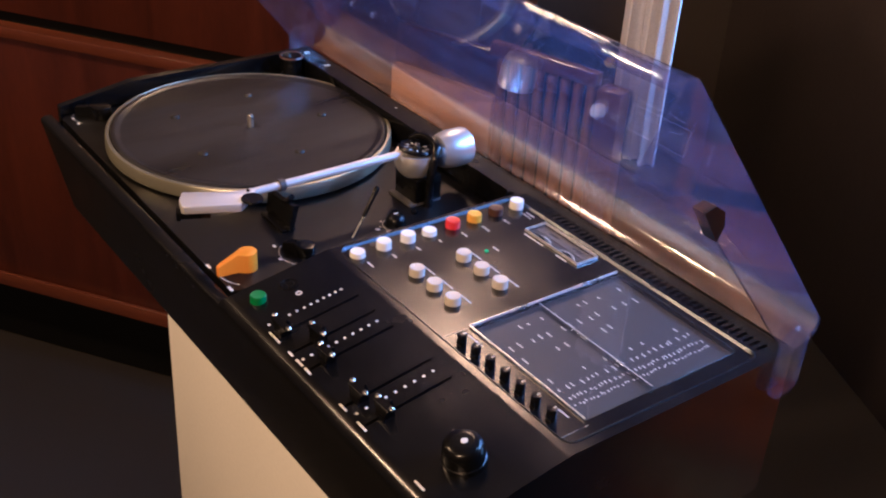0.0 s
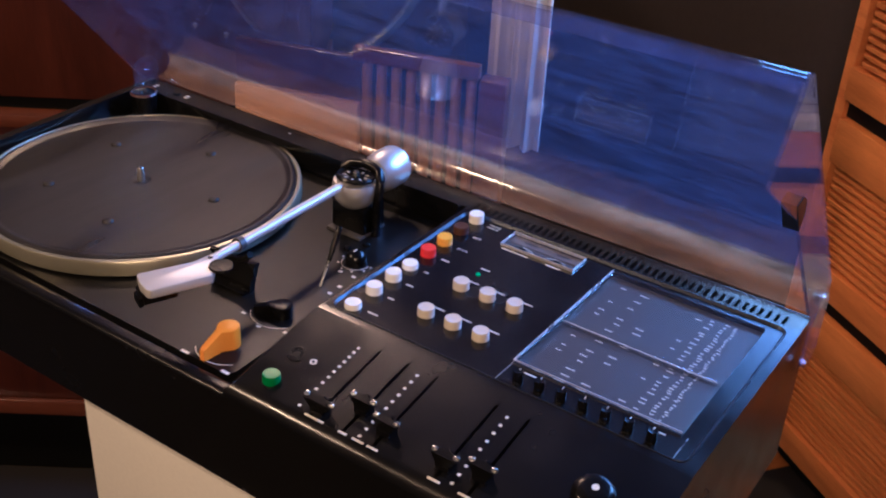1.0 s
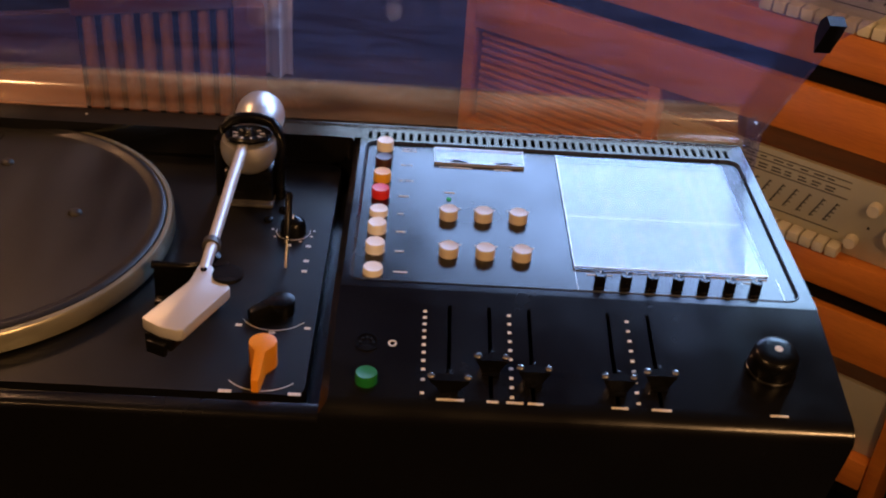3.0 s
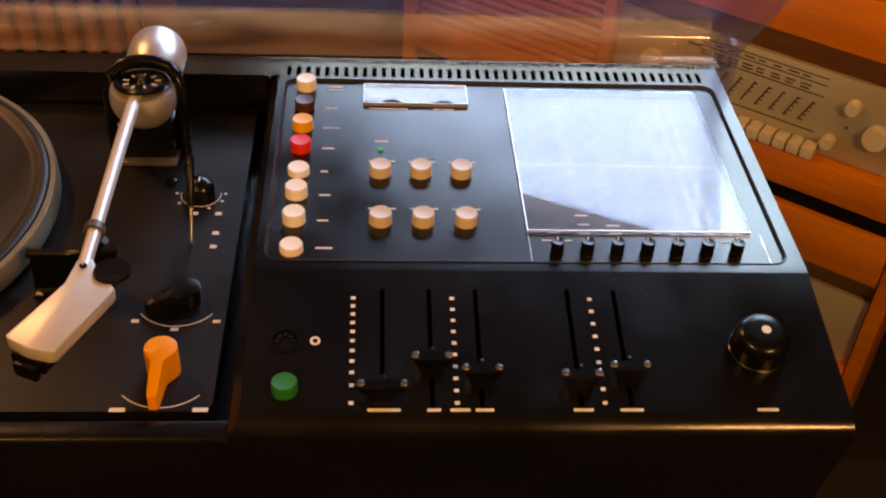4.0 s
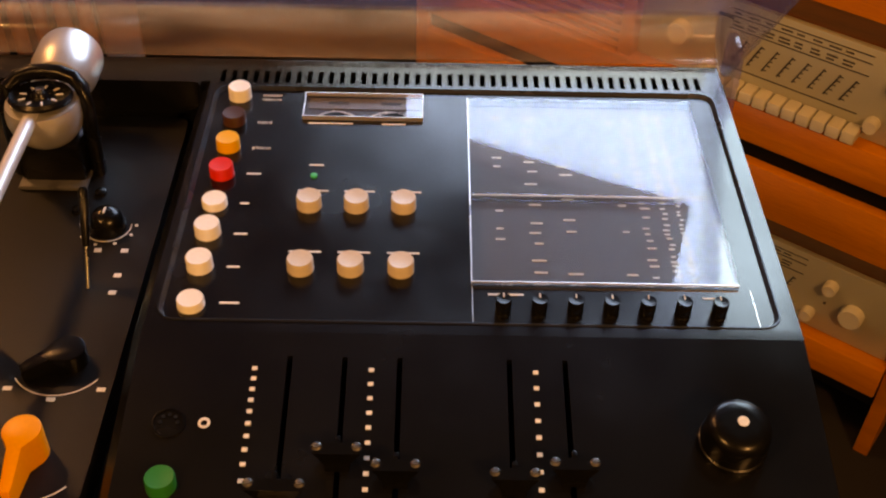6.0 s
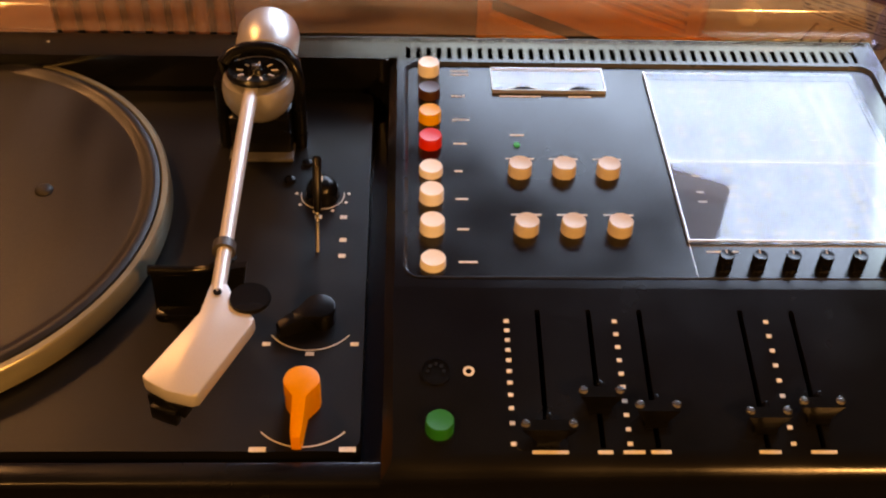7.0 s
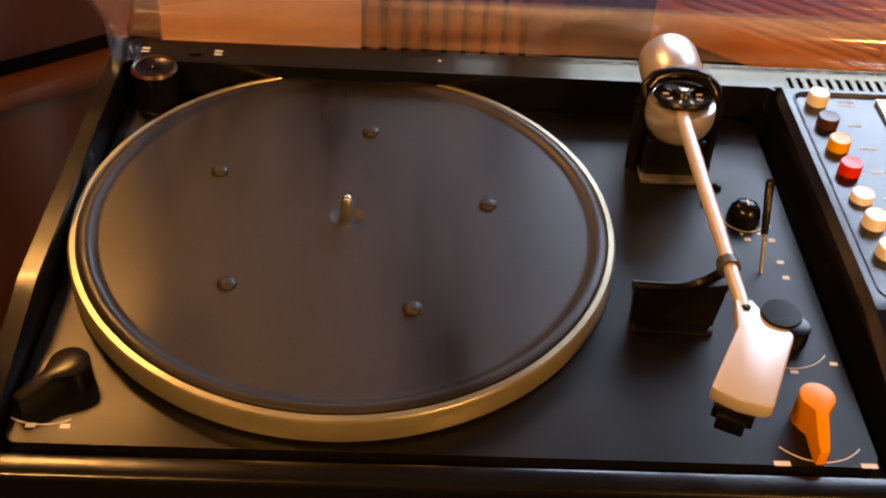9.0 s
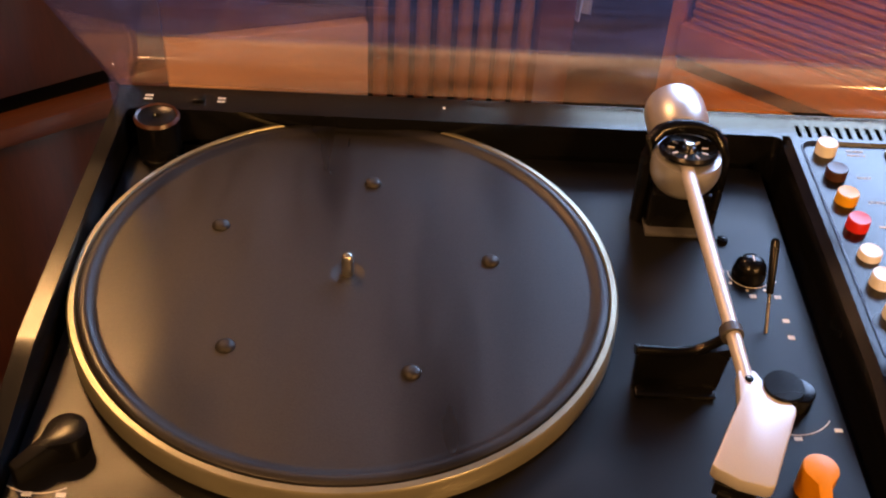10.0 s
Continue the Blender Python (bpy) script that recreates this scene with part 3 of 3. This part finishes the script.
def lettered(text, x, y, z, w, parent=unit):
    """Printed lettering of width w, starting at x."""
    cu = bpy.data.curves.new("lettering", "FONT")
    cu.body, cu.size, cu.extrude, cu.resolution_u = text, 0.004, 0.0001, 2
    src = new("lettering", cu)
    bpy.context.view_layer.update()
    me = bpy.data.meshes.new_from_object(src.evaluated_get(bpy.context.evaluated_depsgraph_get()))
    bpy.data.objects.remove(src)
    wide = max(v.co.x for v in me.vertices)
    for v in me.vertices:
        v.co.x *= w / wide
    me.materials.append(PRINT)
    return part("lettering", me, PRINT, parent, at=(x, y - 0.0012, z + 0.0001))


for text, y, w in (("monitor", 0.3197, 0.0125), ("reserve", 0.3152, 0.0125), ("band", 0.2900, 0.0090), ("phono", 0.2635, 0.0115)):
    lettered(text, 0.4970, y, FZ + 0.0001, w)
for y, w in ((0.2380, 0.0085), (0.2105, 0.0050), (0.1840, 0.0075), (0.1570, 0.0070), (0.1295, 0.0105)):
    printed(0.4970 + w / 2, y, FZ + 0.0001, w, 0.0015)
for yy in (0.2100, 0.1570):
    for x in (0.5370, 0.5642, 0.5915):
        cap("tuner_button", 0.0072, 0.0078, GREY, x, yy, FZ, "beige round push button", 0.0006)
        printed(x + 0.001, yy + 0.0132, FZ + 0.0001, 0.0180, 0.0014)
part("stereo_lamp", lathe(nb(), [(0.0021, 0), (0.0019, 0.0012), (0, 0.0018)], 16), LED, unit, "small green indicator", at=(0.5372, 0.2370, FZ))
printed(0.5380, 0.2475, FZ + 0.0001, 0.0090, 0.0014)

# meter window
meter = part("meter", prism(nb(), rounded(0.5247, 0.6013, 0.2942, 0.3208, 0.002), -0.0118, -0.0030), DIALBACK, unit, "double meter under a clear window")
# Grey-brown plate stands in for the reflection in the window's upper half.
part("meter_reflection_plate", box(nb(), 0.5275, 0.5985, 0.3075, 0.3190, -0.0029, -0.0024), METER, meter)
# Pale strips paint the bright glint round the clear meter window.
for x0, x1, y0, y1 in ((0.5248, 0.6012, 0.2942, 0.2947), (0.5248, 0.6012, 0.3203, 0.3208), (0.5248, 0.5253, 0.2949, 0.3201), (0.6007, 0.6012, 0.2949, 0.3201)):
    part("window_edge", box(nb(), x0, x1, y0, y1, -0.0016, 0.0012), PALE, meter)
for x in (0.5400, 0.5740):
    part("meter_label", box(nb(), x, x + 0.013, 0.3125, 0.3150, -0.0024, -0.0021), PRINTDARK, meter)
for mx in (0.5460, 0.5800):
    scale_ = arc(mx, 0.2885, -0.0026, 0.0160, 42, 138, 0.0014)
    scale_.parent = meter
    for a in range(55, 130, 15):
        ob = printed(mx + 0.0150 * math.cos(radians(a)), 0.2885 + 0.0148 * math.sin(radians(a)), -0.0026, 0.0007, 0.0032, meter, a - 90)
    part("meter_needle", box(nb(), -0.0004, 0.0004, 0.0, 0.0120, 0, 0.0003), PRINT, meter, at=(mx, 0.2945, -0.0024), turn=pose(0, 0, 0, 0, 0, 12))
part("meter_window", prism(nb(), rounded(-0.038, 0.038, -0.013, 0.013, 0.002), -0.0007, 0.0007), DIALGLASS, meter, "clear plastic meter window", at=(0.5630, 0.3075, 0.0003))
for mx in (0.5457, 0.5835):
    part("meter_boss", prism(nb(), [(mx + 0.0095 * math.cos(radians(a)), 0.2885 + 0.0105 * math.sin(radians(a))) for a in range(36, 145, 9)], 0.00105, 0.0013), DARK, meter, "black cover over the needle's pivot")
printed(0.5430, 0.2902, FZ + 0.0001, 0.0280, 0.0014), printed(0.5830, 0.2902, FZ + 0.0001, 0.0150, 0.0014)

# tuning dial
dial = part("tuning_dial", prism(nb(), rounded(0.6297, 0.7743, 0.1467, 0.3183, 0.002), -0.0098, -0.0060), DIALBACK, unit, "dark tuning scale under clear glass")
part("dial_glass", prism(nb(), rounded(0.6300, 0.7740, 0.1470, 0.3180, 0.002), -0.0016, 0.0008), DIALGLASS, dial, "clear dial glass")
# Pale strips paint the glint along the dial glass's left and front edges.
part("glass_edge_glint", box(nb(), 0.6296, 0.6303, 0.1470, 0.3180, -0.0014, 0.0010), PALE, dial, "pale strip painting the glint along the glass edge")
part("glass_edge_glint", box(nb(), 0.6296, 0.7740, 0.1464, 0.1471, -0.0003, 0.0009), PALE, dial)
part("dial_pointer", box(nb(), 0.6310, 0.7700, 0.2200, 0.2270, -0.0055, -0.0028, 0.001), DIALGLASS, dial, "clear tuning pointer bar")
part("pointer_line", box(nb(), 0.6310, 0.7700, 0.2230, 0.2238, -0.0026, -0.0022), PRINT, dial)
rng = random.Random(7)
for cx, n, w in ((0.6480, 12, 0.0065), (0.6680, 14, 0.0080), (0.6880, 13, 0.0080), (0.7200, 9, 0.0060), (0.7320, 22, 0.0055), (0.7440, 34, 0.0040), (0.7530, 40, 0.0030)):
    for i in range(n):
        y = 0.1560 + (0.1540 * (i + rng.uniform(0.2, 0.8)) / n)
        if n < 20 and rng.random() < 0.25:
            continue
        printed(cx + rng.uniform(-0.001, 0.001), y, -0.0059, w * rng.uniform(0.6, 1.1), 0.0014, dial)
for cx in (0.6680, 0.6880, 0.7500):
    printed(cx, 0.1520, -0.0059, 0.0085, 0.0014, dial)
for cx in (0.6480, 0.7250):
    lettered("MHz", cx - 0.0043, 0.1520, -0.0059, 0.0086, dial)
for i in range(7):
    x = 0.6460 + 0.01885 * i
    knob = cap("trim_knob", 0.0042, 0.0105, PLASTIC, x, 0.1260, FZ, "small black fluted trim knob", 0.0004)
    part("knob_mark", box(nb(), -0.0003, 0.0003, 0.001, 0.004, 0, 0.0003), PRINT, knob, at=(0, 0, 0.0103))
printed(0.6480, 0.1390, FZ + 0.0001, 0.0190, 0.0014), printed(0.7590, 0.1385, FZ + 0.0001, 0.0120, 0.0012)

# sloping slider field
SL = math.degrees(math.atan2(0.0156, 0.088))


def slope(y):
    return -0.0178 + (y - 0.010) * 0.0156 / 0.088


def fader(x, y, half):
    top = part("fader", nb_fader(half), PLASTIC, unit, "black flared fader cap", at=(x, y, slope(y) + 0.0004), turn=pose(0, 0, 0, SL, 0, 0))
    for s in (-1, 1):
        part("fader_tip", lathe(nb(), [(0.0023, -0.0008), (0.0024, 0.0005), (0.0016, 0.0015), (0, 0.0018)], 12), STEEL, top, "bright tip", at=(s * (half - 0.0018), 0.0010, 0.0115))


def nb_fader(half):
    bm = nb()
    rows = ((0.0, 0.0055, 0.0060), (0.004, 0.0060, 0.0045), (0.009, half * 0.85, 0.0032), (0.012, half, 0.0030))
    rings = [[bm.verts.new((sx * a, sy * b, z)) for sx, sy in ((-1, -1), (1, -1), (1, 1), (-1, 1))] for z, a, b in rows]
    for p, q in zip(rings, rings[1:]):
        for i in range(4):
            bm.faces.new((p[i], p[(i + 1) % 4], q[(i + 1) % 4], q[i]))
    bm.faces.new(rings[0]), bm.faces.new(rings[-1])
    box(bm, -0.0012, 0.0012, 0.0028, 0.0075, 0.002, 0.0105, 0.0004)
    bmesh.ops.recalc_face_normals(bm, faces=bm.faces)
    return bm


for x, y, half in zip(SLOTX, (0.0190, 0.0375, 0.0295, 0.0260, 0.0315), (0.0135, 0.0110, 0.0110, 0.0110, 0.0110)):
    fader(x, y, half)
for x, n in ((0.5210, 11), (0.5790, 10), (0.6610, 9)):
    for i in range(n):
        y = 0.0150 + 0.0715 * (i / (n - 1)) ** (0.8 if n == 11 else 1.0)
        printed(x, y, slope(y) + 0.0003, 0.0027, 0.0023, unit, 0, SL)
for x0, x1 in ((0.530, 0.548), (0.5625, 0.570), (0.5752, 0.586), (0.589, 0.599), (0.643, 0.654), (0.669, 0.682), (0.746, 0.758)):
    printed((x0 + x1) / 2, 0.0105, slope(0.0105) + 0.0003, x1 - x0, 0.0020, unit, 0, SL)
yk = 0.0490
vol = part("volume_knob", lathe(nb(), [(0.0168, 0), (0.0168, 0.004), (0.0160, 0.0046), (0.0158, 0.0130), (0.0152, 0.0165), (0.0138, 0.0190), (0.0110, 0.0206), (0.0070, 0.0210), (0, 0.0208)], 48), PLASTIC, unit, "glossy black volume knob", at=(0.7535, yk, slope(yk)), turn=pose(0, 0, 0, SL, 0, 0))
part("knob_dot", lathe(nb(), [(0.0027, 0), (0.0027, 0.0006), (0, 0.0006)], 20), PRINT, vol, "white dot", at=(0.001, 0.001, 0.0206))
cap("power_button", 0.0072, 0.0075, GREEN, 0.4845, 0.0240, slope(0.024) - 0.001, "green round power button", 0.0004)
socket = part("headphone_socket", lathe(nb(), [(0.0080, -0.001), (0.0082, 0.0009), (0.0070, 0.0010), (0.0066, 0.0002), (0, 0.0002)], 32), PLASTIC, unit, "black round headphone socket", at=(0.4830, 0.0560, slope(0.056)), turn=pose(0, 0, 0, SL, 0, 0))
pin = mesh("socket_pin", lathe(nb(), [(0.0011, 0), (0.0011, 0.0005), (0, 0.0005)], 10), DARK)
for k in range(5):
    part("socket_pin", pin, DARK, socket, at=(0.0042 * math.cos(radians(45 * k)), 0.0042 * math.sin(radians(45 * k)), 0.0003))
part("socket_mark", lathe(nb(), [(0.0030, 0), (0.0030, 0.0003), (0.0016, 0.0003), (0.0016, 0)], 20, close=True), PRINT, unit, at=(0.5000, 0.0560, slope(0.056) + 0.0002), turn=pose(0, 0, 0, SL, 0, 0))

# the raised lid: a bent sheet with two cheeks
TH = 0.003
sheet = nb()
LD, LN = Vector((-0.645, 0.764)), Vector((-0.764, -0.645))
pc = Vector((0.1680, 0.2850))
line = [Vector((0.3610, 0.0015)), Vector((0.3700, 0.0028)), Vector((0.3785, 0.0075)), Vector((0.3835, 0.0150)), Vector((0.3845, 0.0230)), Vector((0.3815, 0.0305))]
line += [Vector((0.3815, 0.0305)).lerp(pc, k / 8) for k in range(1, 8)] + [pc - LD * 0.011 + 0.010 * LN + 0.010 * (LD * math.sin(radians(a)) - LN * math.cos(radians(a))) for a in range(0, 111, 11)] + [pc - LD * 0.0035 + LN * 0.0185]
vs = []
for i, p in enumerate(line):
    way = (line[min(i + 1, len(line) - 1)] - line[max(i - 1, 0)]).normalized()
    inner = Vector((-way.y, way.x))
    vs.append((p, p + TH * inner))
NB = 6
poly = [a for a, b in vs[NB - 1:]] + [b for a, b in reversed(vs[NB - 1:])]
prism(sheet, [tuple(p) for p in poly], 0.0, W, "x")
lid = part("lid", sheet, ACRYL, unit, "raised clear acrylic lid with dust coloured by blue window light")
poly = [a for a, b in vs[:NB]] + [b for a, b in reversed(vs[:NB])]
part("lid_bend", prism(nb(), [tuple(p) for p in poly], 0.0, W, "x"), BEND, lid, "bent lower edge of the lid, warm reflected light put into its haze")
cheek = [(0.3620, 0.0030), (0.3785, 0.0095), (0.3815, 0.0160), (0.3825, 0.0230), (0.3800, 0.0290), (0.1690, 0.2800), (0.1630, 0.2830), (0.1590, 0.2790), (0.1250, 0.2215), (0.1262, 0.2180), (0.2120, 0.1600), (0.3420, 0.0050), (0.3500, 0.0015)]
for x in (-0.0035, W + 0.0005):
    part("lid_cheek", prism(nb(), cheek, x, x + TH, "x"), ACRYL, lid, "clear acrylic side of the lid")
for x in (0.0, W - 0.004):
    part("lid_bumper", prism(nb(), [(0.2010, 0.1760), (0.2200, 0.1480), (0.2255, 0.1600), (0.2225, 0.1720), (0.2120, 0.1790)], x - 0.004, x + 0.008, "x"), PLASTIC, lid, "black rubber bumper")
for x in (-0.008, W + 0.0045):
    hinge = nb()
    prism(hinge, [(0.342 + 0.012 * math.cos(radians(a)) + (0.012 if a < 90 or a > 270 else 0), (0.018 if a < 180 else -0.026) + 0.012 * math.sin(radians(a))) for a in range(0, 360, 20)], x, x + 0.0035, "x")
    part("lid_hinge", hinge, ACRYL, lid, "clear plastic hinge plate")

# stand below
solid("stand", box(nb(), 0.205, 0.600, 0.050, 0.320, 0.0, Z0 - 0.155, 0.002), STAND, "cream white plinth under the stereo unit", "plinth")

# ---- shelf with receivers ----
RACK = Matrix.Translation((0.580, 1.220, 0)) @ pose(0, 0, 0, 0, 0, -36.5)
RW, RD, PITCH = 0.838, 0.158, 0.3250
BASES = [Z0 - 0.777 + PITCH * k for k in range(3)]
rack = thing("shelf_unit", "orange teak shelf unit holding three receivers", "shelf", turn=RACK)
for u in (0.0, RW - 0.022):
    part("side_panel", box(nb(), u, u + 0.022, 0.0, RD, 0.0, BASES[2] + 0.30, 0.002), TEAK, rack)
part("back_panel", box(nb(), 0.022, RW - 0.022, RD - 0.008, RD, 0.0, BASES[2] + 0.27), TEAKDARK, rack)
# Near-black boards fill the gaps under the receivers, painting the shade there.
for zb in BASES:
    part("gap_shade_board", box(nb(), 0.022, RW - 0.022, 0.008, RD - 0.009, zb - 0.0310, zb - 0.0005, 0.001), DARK, rack)


def receiver(zb):
    """A wooden receiver: louvred speaker side, grey panel with knobs, keys and a printed scale."""
    t = thing("receiver", "teak receiver with louvred speaker and grey control panel", "receiver", turn=RACK @ Matrix.Translation((0, 0, zb)), group="receivers on the shelf")
    u0, u1, us = 0.0235, RW - 0.0235, 0.362
    p0, p1, r1, h1 = 0.054, 0.174, 0.218, 0.293
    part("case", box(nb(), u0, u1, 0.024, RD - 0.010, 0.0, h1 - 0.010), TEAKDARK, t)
    part("bottom_rail", box(nb(), u0, u1, -0.008, 0.024, 0.0, p0 - 0.001, 0.002), TEAK, t)
    part("top_rail", box(nb(), u0, u1, -0.006, 0.024, r1, h1, 0.002), TEAK, t)
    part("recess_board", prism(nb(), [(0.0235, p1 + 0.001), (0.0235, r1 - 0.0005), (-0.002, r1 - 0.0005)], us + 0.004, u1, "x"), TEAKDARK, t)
    part("stile", box(nb(), us - 0.016, us + 0.003, -0.004, 0.0235, p0, r1 - 0.001, 0.001), TEAK, t)
    for k in range(12):
        z = p0 + 0.004 + k * 0.0132
        part("louvre", box(nb(), u0 + 0.012, us - 0.017, 0.0, 0.020, z, z + 0.0074, 0.0008), TEAK, t)
    p = part("control_panel", box(nb(), us + 0.004, u1 - 0.001, 0.014, 0.0235, p0, p1, 0.0006), PANEL, t, "grey-green metal control panel")
    for u, z, r in ((0.425, 0.110, 0.0155), (0.470, 0.076, 0.0088), (0.690, 0.080, 0.0095), (0.709, 0.140, 0.0098), (0.747, 0.108, 0.0165)):
        part("knob", lathe(nb(), [(r, 0), (r * 0.98, 0.012), (r * 0.90, 0.0150), (r * 0.55, 0.0150), (0, 0.0142)], 28), KEY, p, "ivory round knob", at=(u, 0.014, z), turn=pose(0, 0, 0, 90, 0, 0))
    part("knob_mark", lathe(nb(), [(0.0022, 0), (0.0022, 0.0008), (0, 0.0008)], 12), PRINTDARK, p, at=(0.707, 0.0138, 0.106), turn=pose(0, 0, 0, 90, 0, 0))
    for k in range(10):
        u = 0.487 + 0.0195 * k
        part("key", box(nb(), u, u + 0.0175, -0.012, 0.014, p0 + 0.001, p0 + 0.0175, 0.0022), KEY, p, "ivory push key")
    for z in (0.164, 0.154, 0.137, 0.083):
        part("scale_line", box(nb(), 0.487, 0.668, 0.0132, 0.0142, z, z + 0.0013), PRINTDARK, p)
    pr = random.Random(3)
    for k in range(8):
        u = 0.500 + 0.0205 * k
        part("scale_mark", box(nb(), -0.0011, 0.0011, 0.0132, 0.0142, -0.0180, 0.0180), PRINTDARK, p, at=(u + 0.006, 0, 0.110), turn=pose(0, 0, 0, 0, 24, 0))
        for j in range(5):
            w = pr.uniform(0.003, 0.007)
            part("scale_tick", box(nb(), 0, w, 0.0133, 0.0142, 0, 0.0014), PRINTDARK, p, at=(u - 0.001 + 0.0030 * j, 0, 0.095 + 0.0072 * j))
        for z in (0.1585, 0.1465, 0.1415):
            part("scale_print", box(nb(), 0, pr.uniform(0.009, 0.016), 0.0133, 0.0142, 0, 0.0022), PRINTDARK, p, at=(u - 0.010, 0, z))
    part("badge", box(nb(), 0.470, 0.490, 0.0130, 0.0142, 0.150, 0.1545), PRINTDARK, p)
    part("badge", box(nb(), 0.386, 0.400, 0.0130, 0.0142, 0.160, 0.1625), PRINTDARK, p)
    return t


for zb in BASES:
    receiver(zb)

# ---- mahogany radio cabinet ----
CAB = Matrix.Translation((-0.175, 0.539, 0)) @ pose(0, 0, 0, 0, 0, math.degrees(math.atan2(0.57, 0.82)))
cab = thing("radio_cabinet", "red mahogany radio cabinet with cloth grille and knobs", "cabinet", turn=CAB)
part("lower_body", box(nb(), -0.95, 0.20, 0.0, 0.36, Z0 - 0.72, Z0 - 0.185, 0.003), MAHOGANY, cab)
part("plinth_rail", box(nb(), -0.95, 0.20, -0.010, 0.0, Z0 - 0.72, Z0 - 0.69, 0.003), TRIM, cab)
part("plinth", box(nb(), -0.90, 0.15, 0.06, 0.33, 0.0, Z0 - 0.72), DARK, cab, "dark recessed plinth")
part("upper_rail", box(nb(), -0.95, 0.20, -0.012, 0.36, Z0 - 0.184, Z0 - 0.163, 0.003), TRIM, cab)
part("shadow_gap", box(nb(), -0.94, 0.19, 0.015, 0.35, Z0 - 0.163, Z0 - 0.140), DARK, cab)
part("upper_body", box(nb(), -0.95, 0.20, 0.0, 0.36, Z0 - 0.140, Z0 + 0.26, 0.003), MAHOGANY, cab)
part("grille_cloth", box(nb(), -0.90, 0.12, -0.004, 0.0, Z0 + 0.125, Z0 + 0.23), GRILLE, cab, "gold woven speaker cloth")
for k in range(8):
    z = Z0 + 0.128 + 0.013 * k
    part("grille_bar", box(nb(), -0.90, 0.12, -0.008, -0.004, z, z + 0.004, 0.001), TRIM, cab)
for u in (0.030, 0.108):
    k = part("knob", lathe(nb(), [(0.0155, 0), (0.0155, 0.003), (0.0125, 0.005), (0.0120, 0.014), (0.0110, 0.016), (0, 0.015)], 32), PLASTIC, cab, "black turned knob", at=(u, 0, Z0 + 0.084), turn=pose(0, 0, 0, 90, 0, 0))
    part("knob_ring", lathe(nb(), [(0.0115, 0.0150), (0.0128, 0.0160), (0.0118, 0.0168), (0.0108, 0.0160)], 32, close=True), RIM, k, "thin brass ring")
part("door_pull", box(nb(), -0.52, -0.44, -0.014, 0.0, Z0 - 0.36, Z0 - 0.345, 0.003), STEEL, cab, "brass pull handle")

# ---- things behind the lid ----
screen = thing("ribbed_screen", "dark brown wooden screen with upright ribs", "screen", at=(-0.14, 0.455, 0), turn=pose(0, 0, 0, 0, 0, 17))
# Added peach board: its colour stands in for the lid bend's warm reflection.
part("warm_band_board", box(nb(), 0.135, 0.309, 0.004, 0.025, 0.0, Z0 - 0.050, 0.002), PEACH, screen)
# Dark mahogany here puts the shadow behind the lid into the board's colour.
part("shaded_upper_board", box(nb(), 0.135, 0.309, 0.012, 0.025, Z0 - 0.049, Z0 + 0.010, 0.002), MAHOGANY, screen)
part("end_board", box(nb(), 0.468, 0.502, -0.002, 0.025, 0.0, Z0 + 0.012, 0.002), TRIM, screen)
part("top_rail", box(nb(), 0.304, 0.4675, -0.004, 0.0115, Z0 + 0.0105, Z0 + 0.030, 0.003), TRIM, screen)
part("rib_backing", box(nb(), 0.310, 0.467, 0.012, 0.025, 0.0, Z0 + 0.008), DARK, screen)
for k in range(8):
    part("rib", lathe(nb(), [(0.0, 0.0), (0.0066, 0.0), (0.0066, Z0 + 0.006), (0.004, Z0 + 0.010), (0, Z0 + 0.010)], 12), RIBWOOD, screen, at=(0.3205 + 0.0195 * k, 0.006, 0))
fold = nb()
pts = [(0.076 * i / 40, 0.008 * math.sin(i * 0.55) + 0.003 * math.sin(i * 1.3)) for i in range(41)]
prism(fold, pts + [(x, y + 0.003) for x, y in reversed(pts)], Z0 - 0.09, Z0 + 0.42)
cloth = solid("hanging_cloth", fold, CLOTH, "white cloth hanging behind the lid", "cloth", at=(0.288, 0.64, 0), turn=pose(0, 0, 0, 0, 0, 8))
part("cord", tube(nb(), [(0.038, 0.003, Z0 + 0.415), (0.038, 0.003, HIGH - 0.001)], 0.0012, 8), STEEL, cloth, "thin steel hanging cord")
